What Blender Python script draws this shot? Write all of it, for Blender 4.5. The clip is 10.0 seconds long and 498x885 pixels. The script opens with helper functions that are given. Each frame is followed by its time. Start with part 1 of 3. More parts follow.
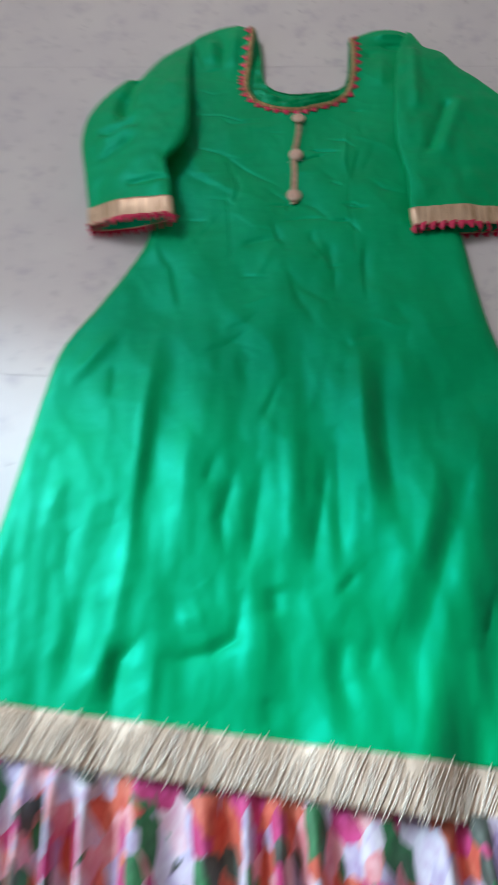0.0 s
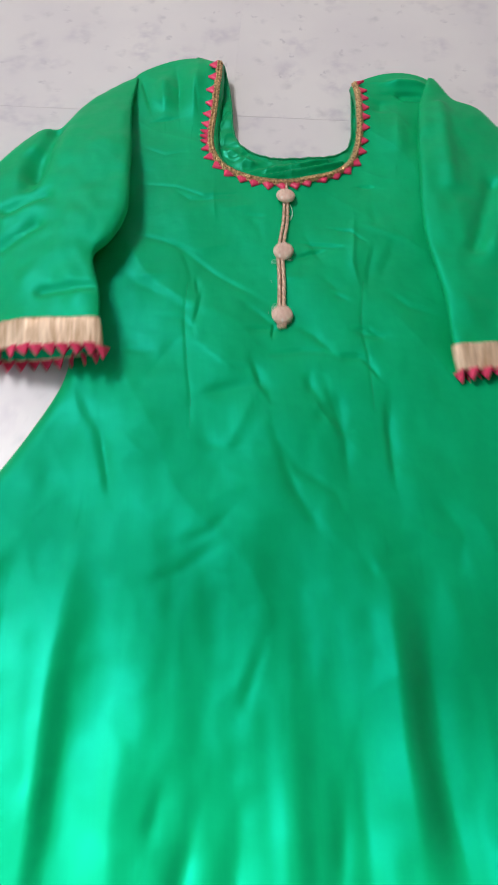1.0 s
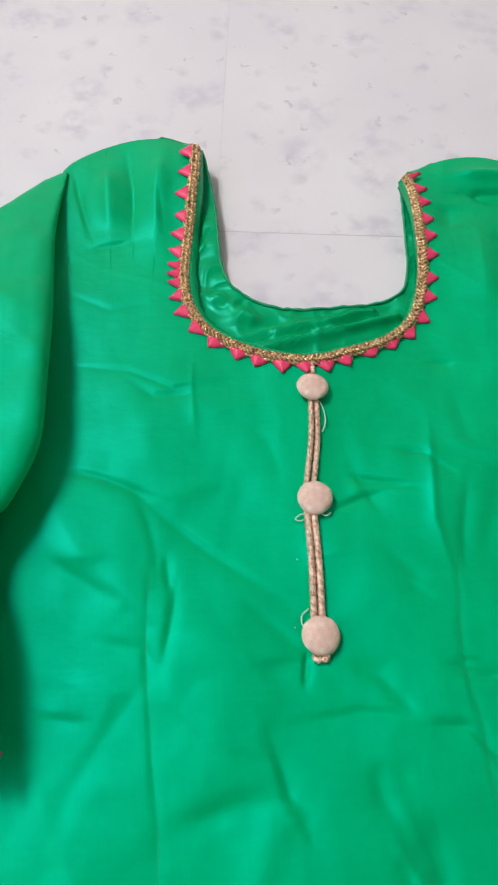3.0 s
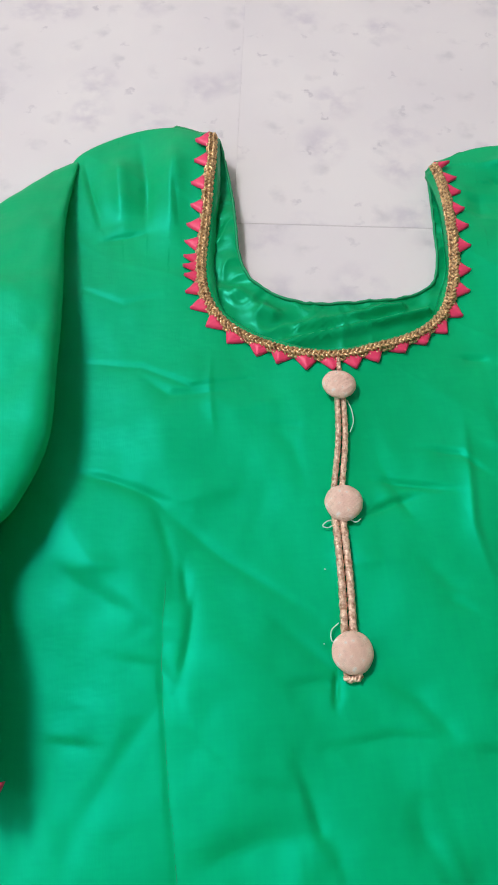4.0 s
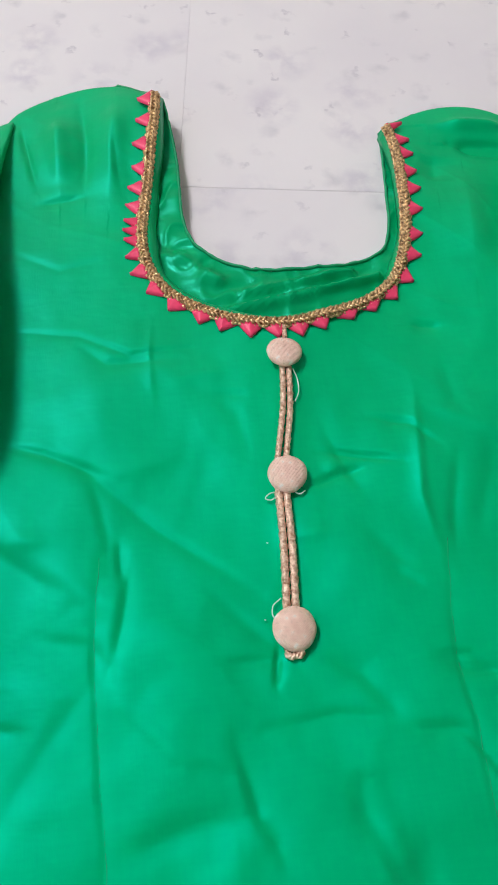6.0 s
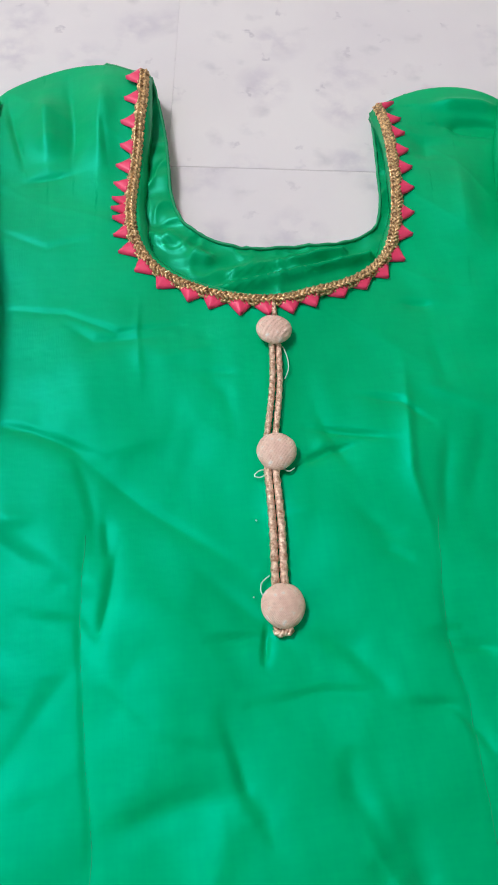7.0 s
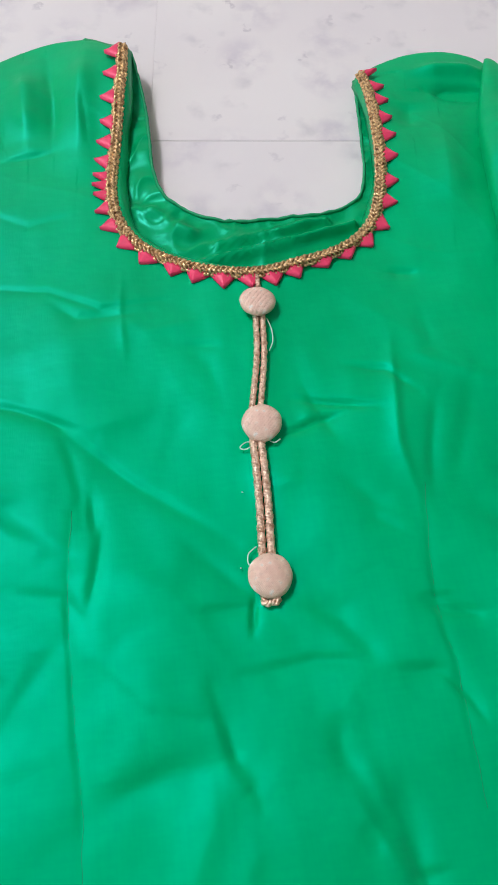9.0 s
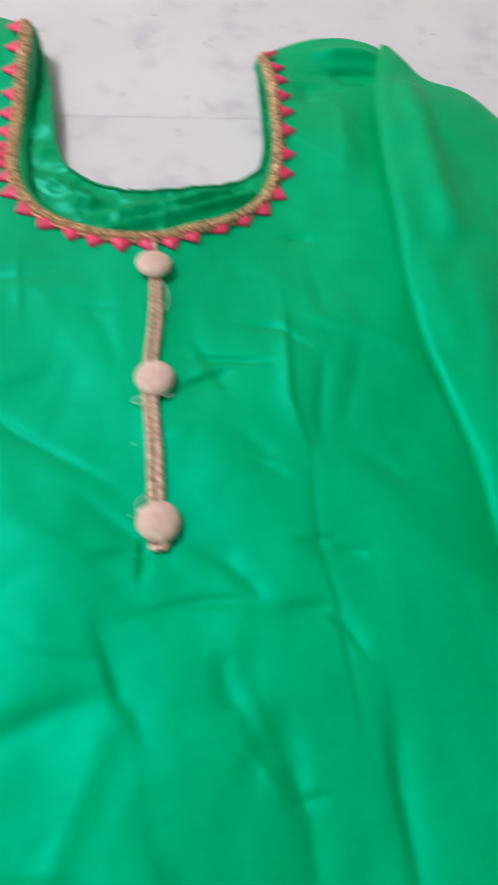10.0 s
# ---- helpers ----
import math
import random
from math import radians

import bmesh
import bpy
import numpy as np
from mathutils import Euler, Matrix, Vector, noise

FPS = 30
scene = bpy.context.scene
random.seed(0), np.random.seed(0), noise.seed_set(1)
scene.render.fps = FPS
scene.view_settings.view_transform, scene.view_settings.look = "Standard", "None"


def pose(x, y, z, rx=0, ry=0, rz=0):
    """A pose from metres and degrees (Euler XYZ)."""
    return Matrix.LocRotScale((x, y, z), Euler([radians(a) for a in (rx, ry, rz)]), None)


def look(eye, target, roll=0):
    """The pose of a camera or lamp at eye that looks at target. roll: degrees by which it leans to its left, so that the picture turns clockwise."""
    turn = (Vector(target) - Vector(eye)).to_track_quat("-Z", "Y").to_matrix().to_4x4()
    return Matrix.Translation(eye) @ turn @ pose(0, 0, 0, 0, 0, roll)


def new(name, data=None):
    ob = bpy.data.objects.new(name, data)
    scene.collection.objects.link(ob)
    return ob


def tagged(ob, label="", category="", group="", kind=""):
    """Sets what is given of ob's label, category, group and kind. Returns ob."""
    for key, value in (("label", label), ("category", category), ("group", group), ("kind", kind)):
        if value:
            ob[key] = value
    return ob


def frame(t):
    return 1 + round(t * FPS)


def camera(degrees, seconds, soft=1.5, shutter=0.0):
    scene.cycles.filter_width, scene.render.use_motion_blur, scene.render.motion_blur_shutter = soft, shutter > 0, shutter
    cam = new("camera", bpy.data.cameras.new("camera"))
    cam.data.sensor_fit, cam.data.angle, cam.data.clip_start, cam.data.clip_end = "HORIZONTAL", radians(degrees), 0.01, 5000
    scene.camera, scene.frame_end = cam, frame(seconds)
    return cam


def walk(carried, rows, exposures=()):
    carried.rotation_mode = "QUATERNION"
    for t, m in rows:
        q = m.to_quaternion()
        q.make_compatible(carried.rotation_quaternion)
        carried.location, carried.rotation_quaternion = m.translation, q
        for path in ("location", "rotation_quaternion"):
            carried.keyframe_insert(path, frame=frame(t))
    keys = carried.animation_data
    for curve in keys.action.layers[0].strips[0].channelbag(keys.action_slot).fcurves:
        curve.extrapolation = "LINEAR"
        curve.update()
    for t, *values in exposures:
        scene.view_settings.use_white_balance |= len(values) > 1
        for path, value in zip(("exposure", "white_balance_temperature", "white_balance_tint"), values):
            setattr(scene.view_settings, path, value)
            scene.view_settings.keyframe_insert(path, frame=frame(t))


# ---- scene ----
cam = camera(39.0, 10.0, soft=0.8, shutter=0.8)
PATH = [
    (0, (0.025, 0.118, 0.732), (-0.061, 1.034, -1.044), -7.7),
    (0.1, (0.037, 0.156, 0.71), (-0.023, 1.058, -1.075), -6.6),
    (0.2, (0.044, 0.204, 0.679), (0.004, 1.124, -1.096), -5.7),
    (0.3, (0.041, 0.233, 0.667), (0.032, 1.139, -1.116), -3.3),
    (0.5, (0.037, 0.292, 0.631), (0.02, 1.223, -1.14), -4.2),
    (0.7, (0.02, 0.35, 0.619), (0.046, 1.301, -1.14), -0.8),
    (1, (0.007, 0.454, 0.554), (0.064, 1.378, -1.219), 0.6),
    (1.5, (0.004, 0.597, 0.497), (0.112, 1.508, -1.28), 1.5),
    (2, (0.019, 0.708, 0.416), (0.165, 1.602, -1.367), 2.7),
    (2.3, (0.008, 0.752, 0.414), (0.188, 1.616, -1.381), 6.8),
    (2.5, (0.014, 0.773, 0.41), (0.168, 1.649, -1.381), 5.2),
    (4, (0.004, 0.803, 0.366), (0.096, 1.745, -1.396), 1.0),
    (4.5, (0.012, 0.801, 0.361), (0.123, 1.722, -1.411), 1.7),
    (5, (0.021, 0.794, 0.359), (0.164, 1.748, -1.393), 2.6),
    (5.5, (0.023, 0.804, 0.354), (0.168, 1.709, -1.424), 3.4),
    (7, (0.027, 0.794, 0.339), (0.191, 1.686, -1.443), 4.6),
    (7.5, (0.029, 0.792, 0.337), (0.189, 1.666, -1.454), 3.9),
    (8, (0.036, 0.789, 0.331), (0.207, 1.639, -1.471), 4.1),
    (8.5, (0.037, 0.787, 0.336), (0.181, 1.642, -1.467), 2.0),
    (9, (0.037, 0.787, 0.335), (0.18, 1.646, -1.466), 2.2),
    (9.5, (0.033, 0.783, 0.338), (0.185, 1.666, -1.45), 3.1),
    (9.8, (0.053, 0.767, 0.343), (0.253, 1.622, -1.454), 5.4),
    (10, (0.064, 0.75, 0.328), (0.34, 1.634, -1.445), 8.5),
]
EXPOSURES = [(0.0, -0.13, 6550, 10), (0.5, 0.40, 6550, 10), (0.7, 0.58, 6550, 10), (1.0, 0.63, 6600, 10), (1.5, 0.92, 6500, 10), (2.5, 0.93, 6440, 10), (4.0, 0.90, 6560, 10), (5.5, 0.90, 6500, 10), (8.0, 0.89, 6420, 10), (10.0, 0.90, 6430, 10)]
walk(cam, [(t, look(eye, target, roll)) for t, eye, target, roll in PATH], EXPOSURES)

# ---- light ----
world = bpy.data.worlds.new("sky")
scene.world = world
world.use_nodes = True
sky = world.node_tree.nodes.new("ShaderNodeTexSky")
sky.sky_type, sky.sun_disc = "NISHITA", False
sky.sun_elevation, sky.sun_rotation = radians(40), radians(298)
back_node = world.node_tree.nodes["Background"]
back_node.inputs[1].default_value = 0.05
world.node_tree.links.new(sky.outputs[0], back_node.inputs[0])


def opening_light(name, eye, target, wide, high, watts, colour):
    lamp = bpy.data.lights.new(name, "AREA")
    lamp.shape, lamp.size, lamp.size_y, lamp.energy, lamp.color = "RECTANGLE", wide, high, watts, colour
    ob = new(name, lamp)
    ob.matrix_world = look(eye, target)
    return ob


opening_light("doorway_daylight", (-1.06, 0.62, 1.05), (0.0, 0.62, 1.05), 0.85, 1.95, 4, (0.85, 0.95, 1.0))
opening_light("window_daylight", (-1.03, 1.75, 2.1), (-0.45, 1.40, 0.9), 0.6, 0.65, 26, (0.99, 0.96, 1.0))
sun = bpy.data.lights.new("sun", "SUN")
sun.energy, sun.angle, sun.color = 4.4, radians(9), (0.55, 0.78, 0.92)
new("sun", sun).matrix_world = look((-0.88, 0.475, 0.85), (0, 0, 0))


# ---- materials ----
def material(name, colour, rough=0.6, metal=0.0, spec=0.5):
    m = bpy.data.materials.new(name)
    m.use_nodes = True
    b = m.node_tree.nodes["Principled BSDF"]
    b.inputs["Base Color"].default_value = (*colour, 1)
    b.inputs["Roughness"].default_value = rough
    b.inputs["Metallic"].default_value = metal
    b.inputs["Specular IOR Level"].default_value = spec
    return m, m.node_tree, b


def node(tree, kind, **values):
    n = tree.nodes.new(kind)
    for key, value in values.items():
        n.inputs[key].default_value = value
    return n


def coords(tree, scale=(1, 1, 1), turn=0.0):
    c = tree.nodes.new("ShaderNodeTexCoord")
    m = tree.nodes.new("ShaderNodeMapping")
    m.inputs["Scale"].default_value = scale
    m.inputs["Rotation"].default_value = (0, 0, radians(turn))
    tree.links.new(c.outputs["Object"], m.inputs["Vector"])
    return m.outputs["Vector"]


def ramp(tree, source, stops):
    r = tree.nodes.new("ShaderNodeValToRGB")
    e = r.color_ramp.elements
    while len(e) < len(stops):
        e.new(0.5)
    for k, (p, c) in enumerate(stops):
        e[k].position, e[k].color = p, (*c, 1)
    tree.links.new(source, r.inputs[0])
    return r.outputs[0]


def noise_tex(tree, vector, scale, detail=3.0, rough=0.5):
    n = node(tree, "ShaderNodeTexNoise", Scale=scale, Detail=detail, Roughness=rough)
    tree.links.new(vector, n.inputs["Vector"])
    return n.outputs["Fac"]


def bump(tree, b, height, strength, distance, before=None):
    n = node(tree, "ShaderNodeBump", Strength=strength, Distance=distance)
    tree.links.new(height, n.inputs["Height"])
    if before:
        tree.links.new(before, n.inputs["Normal"])
    tree.links.new(n.outputs[0], b.inputs["Normal"])
    return n.outputs[0]


def cloth(name, dark, light, rough, spec, weave=1400.0, wrinkle=0.2, gleam=(0.05, 1.0, 0.8), index=1.5):
    m, t, b = material(name, light, rough, 0.0, spec)
    b.inputs["IOR"].default_value = index
    b.inputs["Specular Tint"].default_value = (*gleam, 1)
    v = coords(t)
    tone = ramp(t, noise_tex(t, v, 14, 4), [(0.3, dark), (0.7, light)])
    # slubs of the yarn, along and across
    for stretch in ((1.0, 0.035, 0.3), (0.035, 1.0, 0.3)):
        slub = ramp(t, noise_tex(t, coords(t, stretch), 520, 2, 0.6), [(0.35, (0.90, 0.90, 0.90)), (0.65, (1.06, 1.06, 1.06))])
        mx = t.nodes.new("ShaderNodeMix")
        mx.data_type, mx.blend_type = "RGBA", "MULTIPLY"
        mx.inputs["Factor"].default_value = 0.2
        t.links.new(tone, mx.inputs["A"])
        t.links.new(slub, mx.inputs["B"])
        tone = mx.outputs["Result"]
    t.links.new(tone, b.inputs["Base Color"])
    t.links.new(ramp(t, noise_tex(t, v, 30, 3), [(0.3, (rough - 0.05,) * 3), (0.7, (rough + 0.07,) * 3)]), b.inputs["Roughness"])
    crease_tex = node(t, "ShaderNodeTexNoise", Scale=11.0, Detail=2.0, Roughness=0.5)
    crease_tex.noise_type = "RIDGED_MULTIFRACTAL"
    t.links.new(coords(t, (1.0, 0.55, 1.0), 35), crease_tex.inputs["Vector"])
    sharp = bump(t, b, crease_tex.outputs["Fac"], wrinkle, 0.0028)
    soft = bump(t, b, noise_tex(t, coords(t, (1.0, 0.7, 1.0), 25), 22, 2.5, 0.5), wrinkle, 0.009, sharp)
    fine = bump(t, b, noise_tex(t, coords(t, (0.5, 1.0, 1.0), -20), 60, 3, 0.55), wrinkle * 0.8, 0.0028, soft)
    thread = noise_tex(t, coords(t, (1.0, 0.12, 1.0)), weave, 1)
    bump(t, b, thread, 0.05, 0.0006, fine)
    return m


GREEN = cloth("green_satin_cotton", (0.0, 0.365, 0.106), (0.0, 0.42, 0.132), 0.51, 0.85, 1400.0, 0.26, (0.0, 1.0, 0.90), 1.6)
LINING = cloth("green_lining", (0.0, 0.30, 0.095), (0.0, 0.36, 0.12), 0.36, 0.65, 3000.0, 0.2, (0.05, 1.0, 0.8), 1.5)
PINK = cloth("pink_satin", (0.72, 0.042, 0.115), (0.88, 0.07, 0.175), 0.36, 0.42, 900.0, 0.1, (1.0, 0.6, 0.65))


def gold_cloth(name, base, dark, rough, metal, stretch, scale):
    m, t, b = material(name, base, rough, metal)
    lines = noise_tex(t, coords(t, stretch), scale, 3, 0.6)
    t.links.new(ramp(t, lines, [(0.32, dark), (0.62, base)]), b.inputs["Base Color"])
    bump(t, b, lines, 0.7, 0.0015)
    return m


GOLD_BAND = gold_cloth("pale_gold_tissue", (0.90, 0.67, 0.48), (0.52, 0.32, 0.18), 0.34, 0.25, (1.0, 0.05, 0.3), 260.0)
GOLD_HEM = gold_cloth("gold_border_tissue", (0.90, 0.70, 0.56), (0.52, 0.36, 0.25), 0.36, 0.15, (1.0, 0.10, 0.3), 160.0)
GOLD_CORD = gold_cloth("gold_cord", (0.92, 0.64, 0.34), (0.22, 0.10, 0.04), 0.30, 0.7, (1.0, 1.0, 1.0), 420.0)
# pale metal for the streaked glints modelled on the hem border
GLINT_GOLD, _, _ = material("pale_metal_glint", (0.98, 0.84, 0.72), 0.3, 0.15)
PALE_CORD = gold_cloth("rose_gold_cord", (0.92, 0.68, 0.52), (0.42, 0.22, 0.13), 0.35, 0.35, (1.0, 1.0, 1.0), 420.0)
THREAD, _, _ = material("pale_thread", (0.55, 0.78, 0.68), 0.7)


def button_cloth():
    m, t, b = material("glitter_button_cloth", (0.74, 0.50, 0.42), 0.45, 0.05)
    v = coords(t)
    waves = []
    for turn in (0, 90):
        w = node(t, "ShaderNodeTexWave", Scale=420.0, Distortion=1.0)
        t.links.new(coords(t, (1.0, 1.0, 0.0), turn), w.inputs["Vector"])
        waves.append(w.outputs["Fac"])
    weave = t.nodes.new("ShaderNodeMath")
    weave.operation = "MAXIMUM"
    t.links.new(waves[0], weave.inputs[0])
    t.links.new(waves[1], weave.inputs[1])
    t.links.new(ramp(t, noise_tex(t, v, 260, 2), [(0.35, (0.86, 0.56, 0.45)), (0.60, (0.95, 0.67, 0.55)), (0.74, (1.0, 0.88, 0.82))]), b.inputs["Base Color"])
    t.links.new(ramp(t, noise_tex(t, v, 500, 2), [(0.45, (0.55, 0.55, 0.55)), (0.65, (0.2, 0.2, 0.2))]), b.inputs["Roughness"])
    bump(t, b, weave.outputs[0], 0.6, 0.0005)
    return m


BUTTON = button_cloth()


def floral_cloth():
    m, t, b = material("floral_print", (0.7, 0.4, 0.4), 0.6)
    v = coords(t, (1.0, 0.7, 1.0), -20)
    warp = node(t, "ShaderNodeTexNoise", Scale=22.0, Detail=2.0)
    t.links.new(v, warp.inputs["Vector"])
    mix = t.nodes.new("ShaderNodeVectorMath")
    mix.operation = "MULTIPLY_ADD"
    mix.inputs[1].default_value = (0.03, 0.03, 0.03)
    t.links.new(warp.outputs["Color"], mix.inputs[0])
    t.links.new(v, mix.inputs[2])
    cell = node(t, "ShaderNodeTexVoronoi", Scale=56.0)
    t.links.new(mix.outputs[0], cell.inputs["Vector"])
    split = t.nodes.new("ShaderNodeSeparateColor")
    t.links.new(cell.outputs["Color"], split.inputs[0])
    tints = ramp(t, split.outputs[0], [
        (0.0, (0.05, 0.22, 0.09)), (0.14, (0.72, 0.16, 0.10)), (0.3, (0.58, 0.50, 0.66)), (0.44, (0.80, 0.36, 0.38)),
        (0.58, (0.68, 0.60, 0.70)), (0.7, (0.62, 0.06, 0.22)), (0.82, (0.80, 0.55, 0.62)), (0.92, (0.10, 0.12, 0.10))])
    t.nodes[-1].color_ramp.interpolation = "CONSTANT"
    fine = ramp(t, noise_tex(t, v, 110, 3), [(0.3, (0.30, 0.22, 0.26)), (0.55, (0.5, 0.5, 0.5)), (0.8, (0.85, 0.80, 0.84))])
    mx = t.nodes.new("ShaderNodeMix")
    mx.data_type, mx.blend_type = "RGBA", "OVERLAY"
    mx.inputs["Factor"].default_value = 0.8
    t.links.new(tints, mx.inputs["A"])
    t.links.new(fine, mx.inputs["B"])
    t.links.new(mx.outputs["Result"], b.inputs["Base Color"])
    return m


FLORAL = floral_cloth()


def tile_glaze():
    m, t, b = material("printed_tile_glaze", (0.72, 0.68, 0.70), 0.32)
    info = t.nodes.new("ShaderNodeObjectInfo")
    c = t.nodes.new("ShaderNodeTexCoord")
    shift = t.nodes.new("ShaderNodeVectorMath")
    shift.operation = "ADD"
    t.links.new(c.outputs["Object"], shift.inputs[0])
    t.links.new(info.outputs["Random"], shift.inputs[1])
    v = shift.outputs[0]
    wash = ramp(t, noise_tex(t, v, 9, 3), [(0.3, (0.70, 0.665, 0.69)), (0.7, (0.76, 0.73, 0.735))])

    def marks(scale, size, fuzz, seed, tint, rough_scale, before):
        mp = t.nodes.new("ShaderNodeMapping")
        mp.inputs["Location"].default_value = (seed, seed * 0.7, 0)
        t.links.new(v, mp.inputs["Vector"])
        warp = node(t, "ShaderNodeTexNoise", Scale=rough_scale, Detail=2.0)
        t.links.new(mp.outputs[0], warp.inputs["Vector"])
        add = t.nodes.new("ShaderNodeVectorMath")
        add.operation = "MULTIPLY_ADD"
        add.inputs[1].default_value = (0.022, 0.022, 0.0)
        t.links.new(warp.outputs["Color"], add.inputs[0])
        t.links.new(mp.outputs[0], add.inputs[2])
        cell = node(t, "ShaderNodeTexVoronoi", Scale=scale)
        cell.voronoi_dimensions = "2D"
        t.links.new(add.outputs[0], cell.inputs["Vector"])
        spot = ramp(t, cell.outputs["Distance"], [(size - fuzz, (1, 1, 1)), (size, (0, 0, 0))])
        grain = ramp(t, noise_tex(t, mp.outputs[0], 70, 3), [(0.38, (0, 0, 0)), (0.66, (1, 1, 1))])
        both = t.nodes.new("ShaderNodeMath")
        both.operation = "MULTIPLY"
        t.links.new(spot, both.inputs[0])
        t.links.new(grain, both.inputs[1])
        mx = t.nodes.new("ShaderNodeMix")
        mx.data_type = "RGBA"
        t.links.new(both.outputs[0], mx.inputs["Factor"])
        t.links.new(before, mx.inputs["A"])
        mx.inputs["B"].default_value = (*tint, 1)
        return mx.outputs["Result"]

    out = marks(13.0, 0.31, 0.20, 3.1, (0.615, 0.58, 0.625), 30.0, wash)
    out = marks(22.0, 0.20, 0.16, 7.7, (0.61, 0.585, 0.61), 70.0, out)
    out = marks(24.0, 0.10, 0.07, 1.3, (0.56, 0.53, 0.565), 160.0, out)
    t.links.new(out, b.inputs["Base Color"])
    bump(t, b, noise_tex(t, v, 60, 2), 0.05, 0.001)
    return m


TILE = tile_glaze()


def plain_rough(name, colour, scale, rough=0.85):
    m, t, b = material(name, colour, rough)
    v = coords(t)
    dark = tuple(0.9 * c for c in colour)
    t.links.new(ramp(t, noise_tex(t, v, scale, 5), [(0.3, dark), (0.7, colour)]), b.inputs["Base Color"])
    bump(t, b, noise_tex(t, v, scale * 30, 3), 0.2, 0.001)
    return m


PAINT = plain_rough("wall_paint", (0.66, 0.62, 0.56), 3.0)
GROUT = plain_rough("grout", (0.64, 0.60, 0.62), 20.0)
EARTH = plain_rough("packed_earth", (0.28, 0.24, 0.19), 1.0)


# ---- mesh helpers ----
def mesh_of(name, verts, faces, mat, smooth=True):
    me = bpy.data.meshes.new(name)
    me.from_pydata([tuple(map(float, v)) for v in verts], [], faces)
    me.materials.append(mat)
    if smooth:
        me.polygons.foreach_set("use_smooth", [True] * len(me.polygons))
    me.update()
    return me


def part(name, me, parent=None, label=""):
    ob = new(name, me)
    ob.parent = parent
    return tagged(ob, label)


def box(name, lo, hi, mat):
    bm = bmesh.new()
    bmesh.ops.create_cube(bm, size=1)
    for v in bm.verts:
        v.co = [lo[k] + (v.co[k] + 0.5) * (hi[k] - lo[k]) for k in range(3)]
    me = bpy.data.meshes.new(name)
    bm.to_mesh(me)
    bm.free()
    me.materials.append(mat)
    return me


def curve_at(points, knots, s):
    """A smooth curve through points at knots, taken at each of s."""
    p, k, s = np.array(points, float), np.array(knots, float), np.clip(np.asarray(s, float), knots[0], knots[-1])
    tan = np.gradient(p, k, axis=0)
    i = np.clip(np.searchsorted(k, s, side="right") - 1, 0, len(k) - 2)
    h = (k[i + 1] - k[i])[:, None]
    f = ((s - k[i]) / (k[i + 1] - k[i]))[:, None]
    return ((2 * f**3 - 3 * f**2 + 1) * p[i] + (f**3 - 2 * f**2 + f) * h * tan[i]
            + (-2 * f**3 + 3 * f**2) * p[i + 1] + (f**3 - f**2) * h * tan[i + 1])


def along(points, step):
    """Points at even steps of length on a smooth curve through points, and the ways along it."""
    p = np.array(points, float)
    k = np.r_[0, np.cumsum(np.linalg.norm(np.diff(p, axis=0), axis=1))]
    fine = curve_at(p, k, np.linspace(0, k[-1], 800))
    d = np.r_[0, np.cumsum(np.linalg.norm(np.diff(fine, axis=0), axis=1))]
    n = max(2, int(round(d[-1] / step)) + 1)
    q = np.stack([np.interp(np.linspace(0, d[-1], n), d, fine[:, c]) for c in range(p.shape[1])], 1)
    w = np.gradient(q, axis=0)
    return q, w / np.linalg.norm(w, axis=1)[:, None]


def tube(path, radius, sides=6, closed_ends=True):
    """Vertices and faces of a tube round a path of 3D points."""
    path = np.array(path, float)
    w = np.gradient(path, axis=0)
    w /= np.linalg.norm(w, axis=1)[:, None] + 1e-12
    side = np.cross(w, (0.0, 0.0, 1.0))
    side /= np.linalg.norm(side, axis=1)[:, None] + 1e-9
    top = np.cross(side, w)
    r = np.broadcast_to(np.asarray(radius, float), (len(path),))
    verts, faces = [], []
    for i in range(len(path)):
        for k in range(sides):
            a = 2 * math.pi * k / sides
            verts.append(path[i] + r[i] * (math.cos(a) * side[i] + math.sin(a) * top[i]))
    for i in range(len(path) - 1):
        for k in range(sides):
            a, b = i * sides + k, i * sides + (k + 1) % sides
            faces.append((a, b, b + sides, a + sides))
    if closed_ends:
        faces += [tuple(range(sides))[::-1], tuple((len(path) - 1) * sides + k for k in range(sides))]
    return verts, faces


def joined(pieces):
    verts, faces = [], []
    for v, f in pieces:
        n = len(verts)
        verts += list(v)
        faces += [tuple(i + n for i in q) for q in f]
    return verts, faces


def grid_faces(rows, cols, start=0):
    return [(start + i * cols + j, start + i * cols + j + 1, start + (i + 1) * cols + j + 1, start + (i + 1) * cols + j)
            for i in range(rows - 1) for j in range(cols - 1)]


# ---- room ----
X0, X1, Y0, Y1, HIGH, WALL = -1.0, 2.2, -1.9, 2.7, 2.8, 0.15
DOOR_A, DOOR_B, DOOR_H = 0.18, 1.08, 2.05
WIN_A, WIN_B, WIN_LO, WIN_HI = 1.35, 2.15, 1.7, 2.5

ground = part("ground", box("ground", (-400, -400, -0.3), (400, 400, -0.18), EARTH))
tagged(ground, "packed bare earth outside the room", "ground", kind="structure")
floor = part("floor", box("floor", (X0 - WALL, Y0 - WALL, -0.18), (X1 + WALL, Y1 + WALL, -0.0003), GROUT))
tagged(floor, "pale printed ceramic tile floor with thin grey joints", "floor", kind="structure")


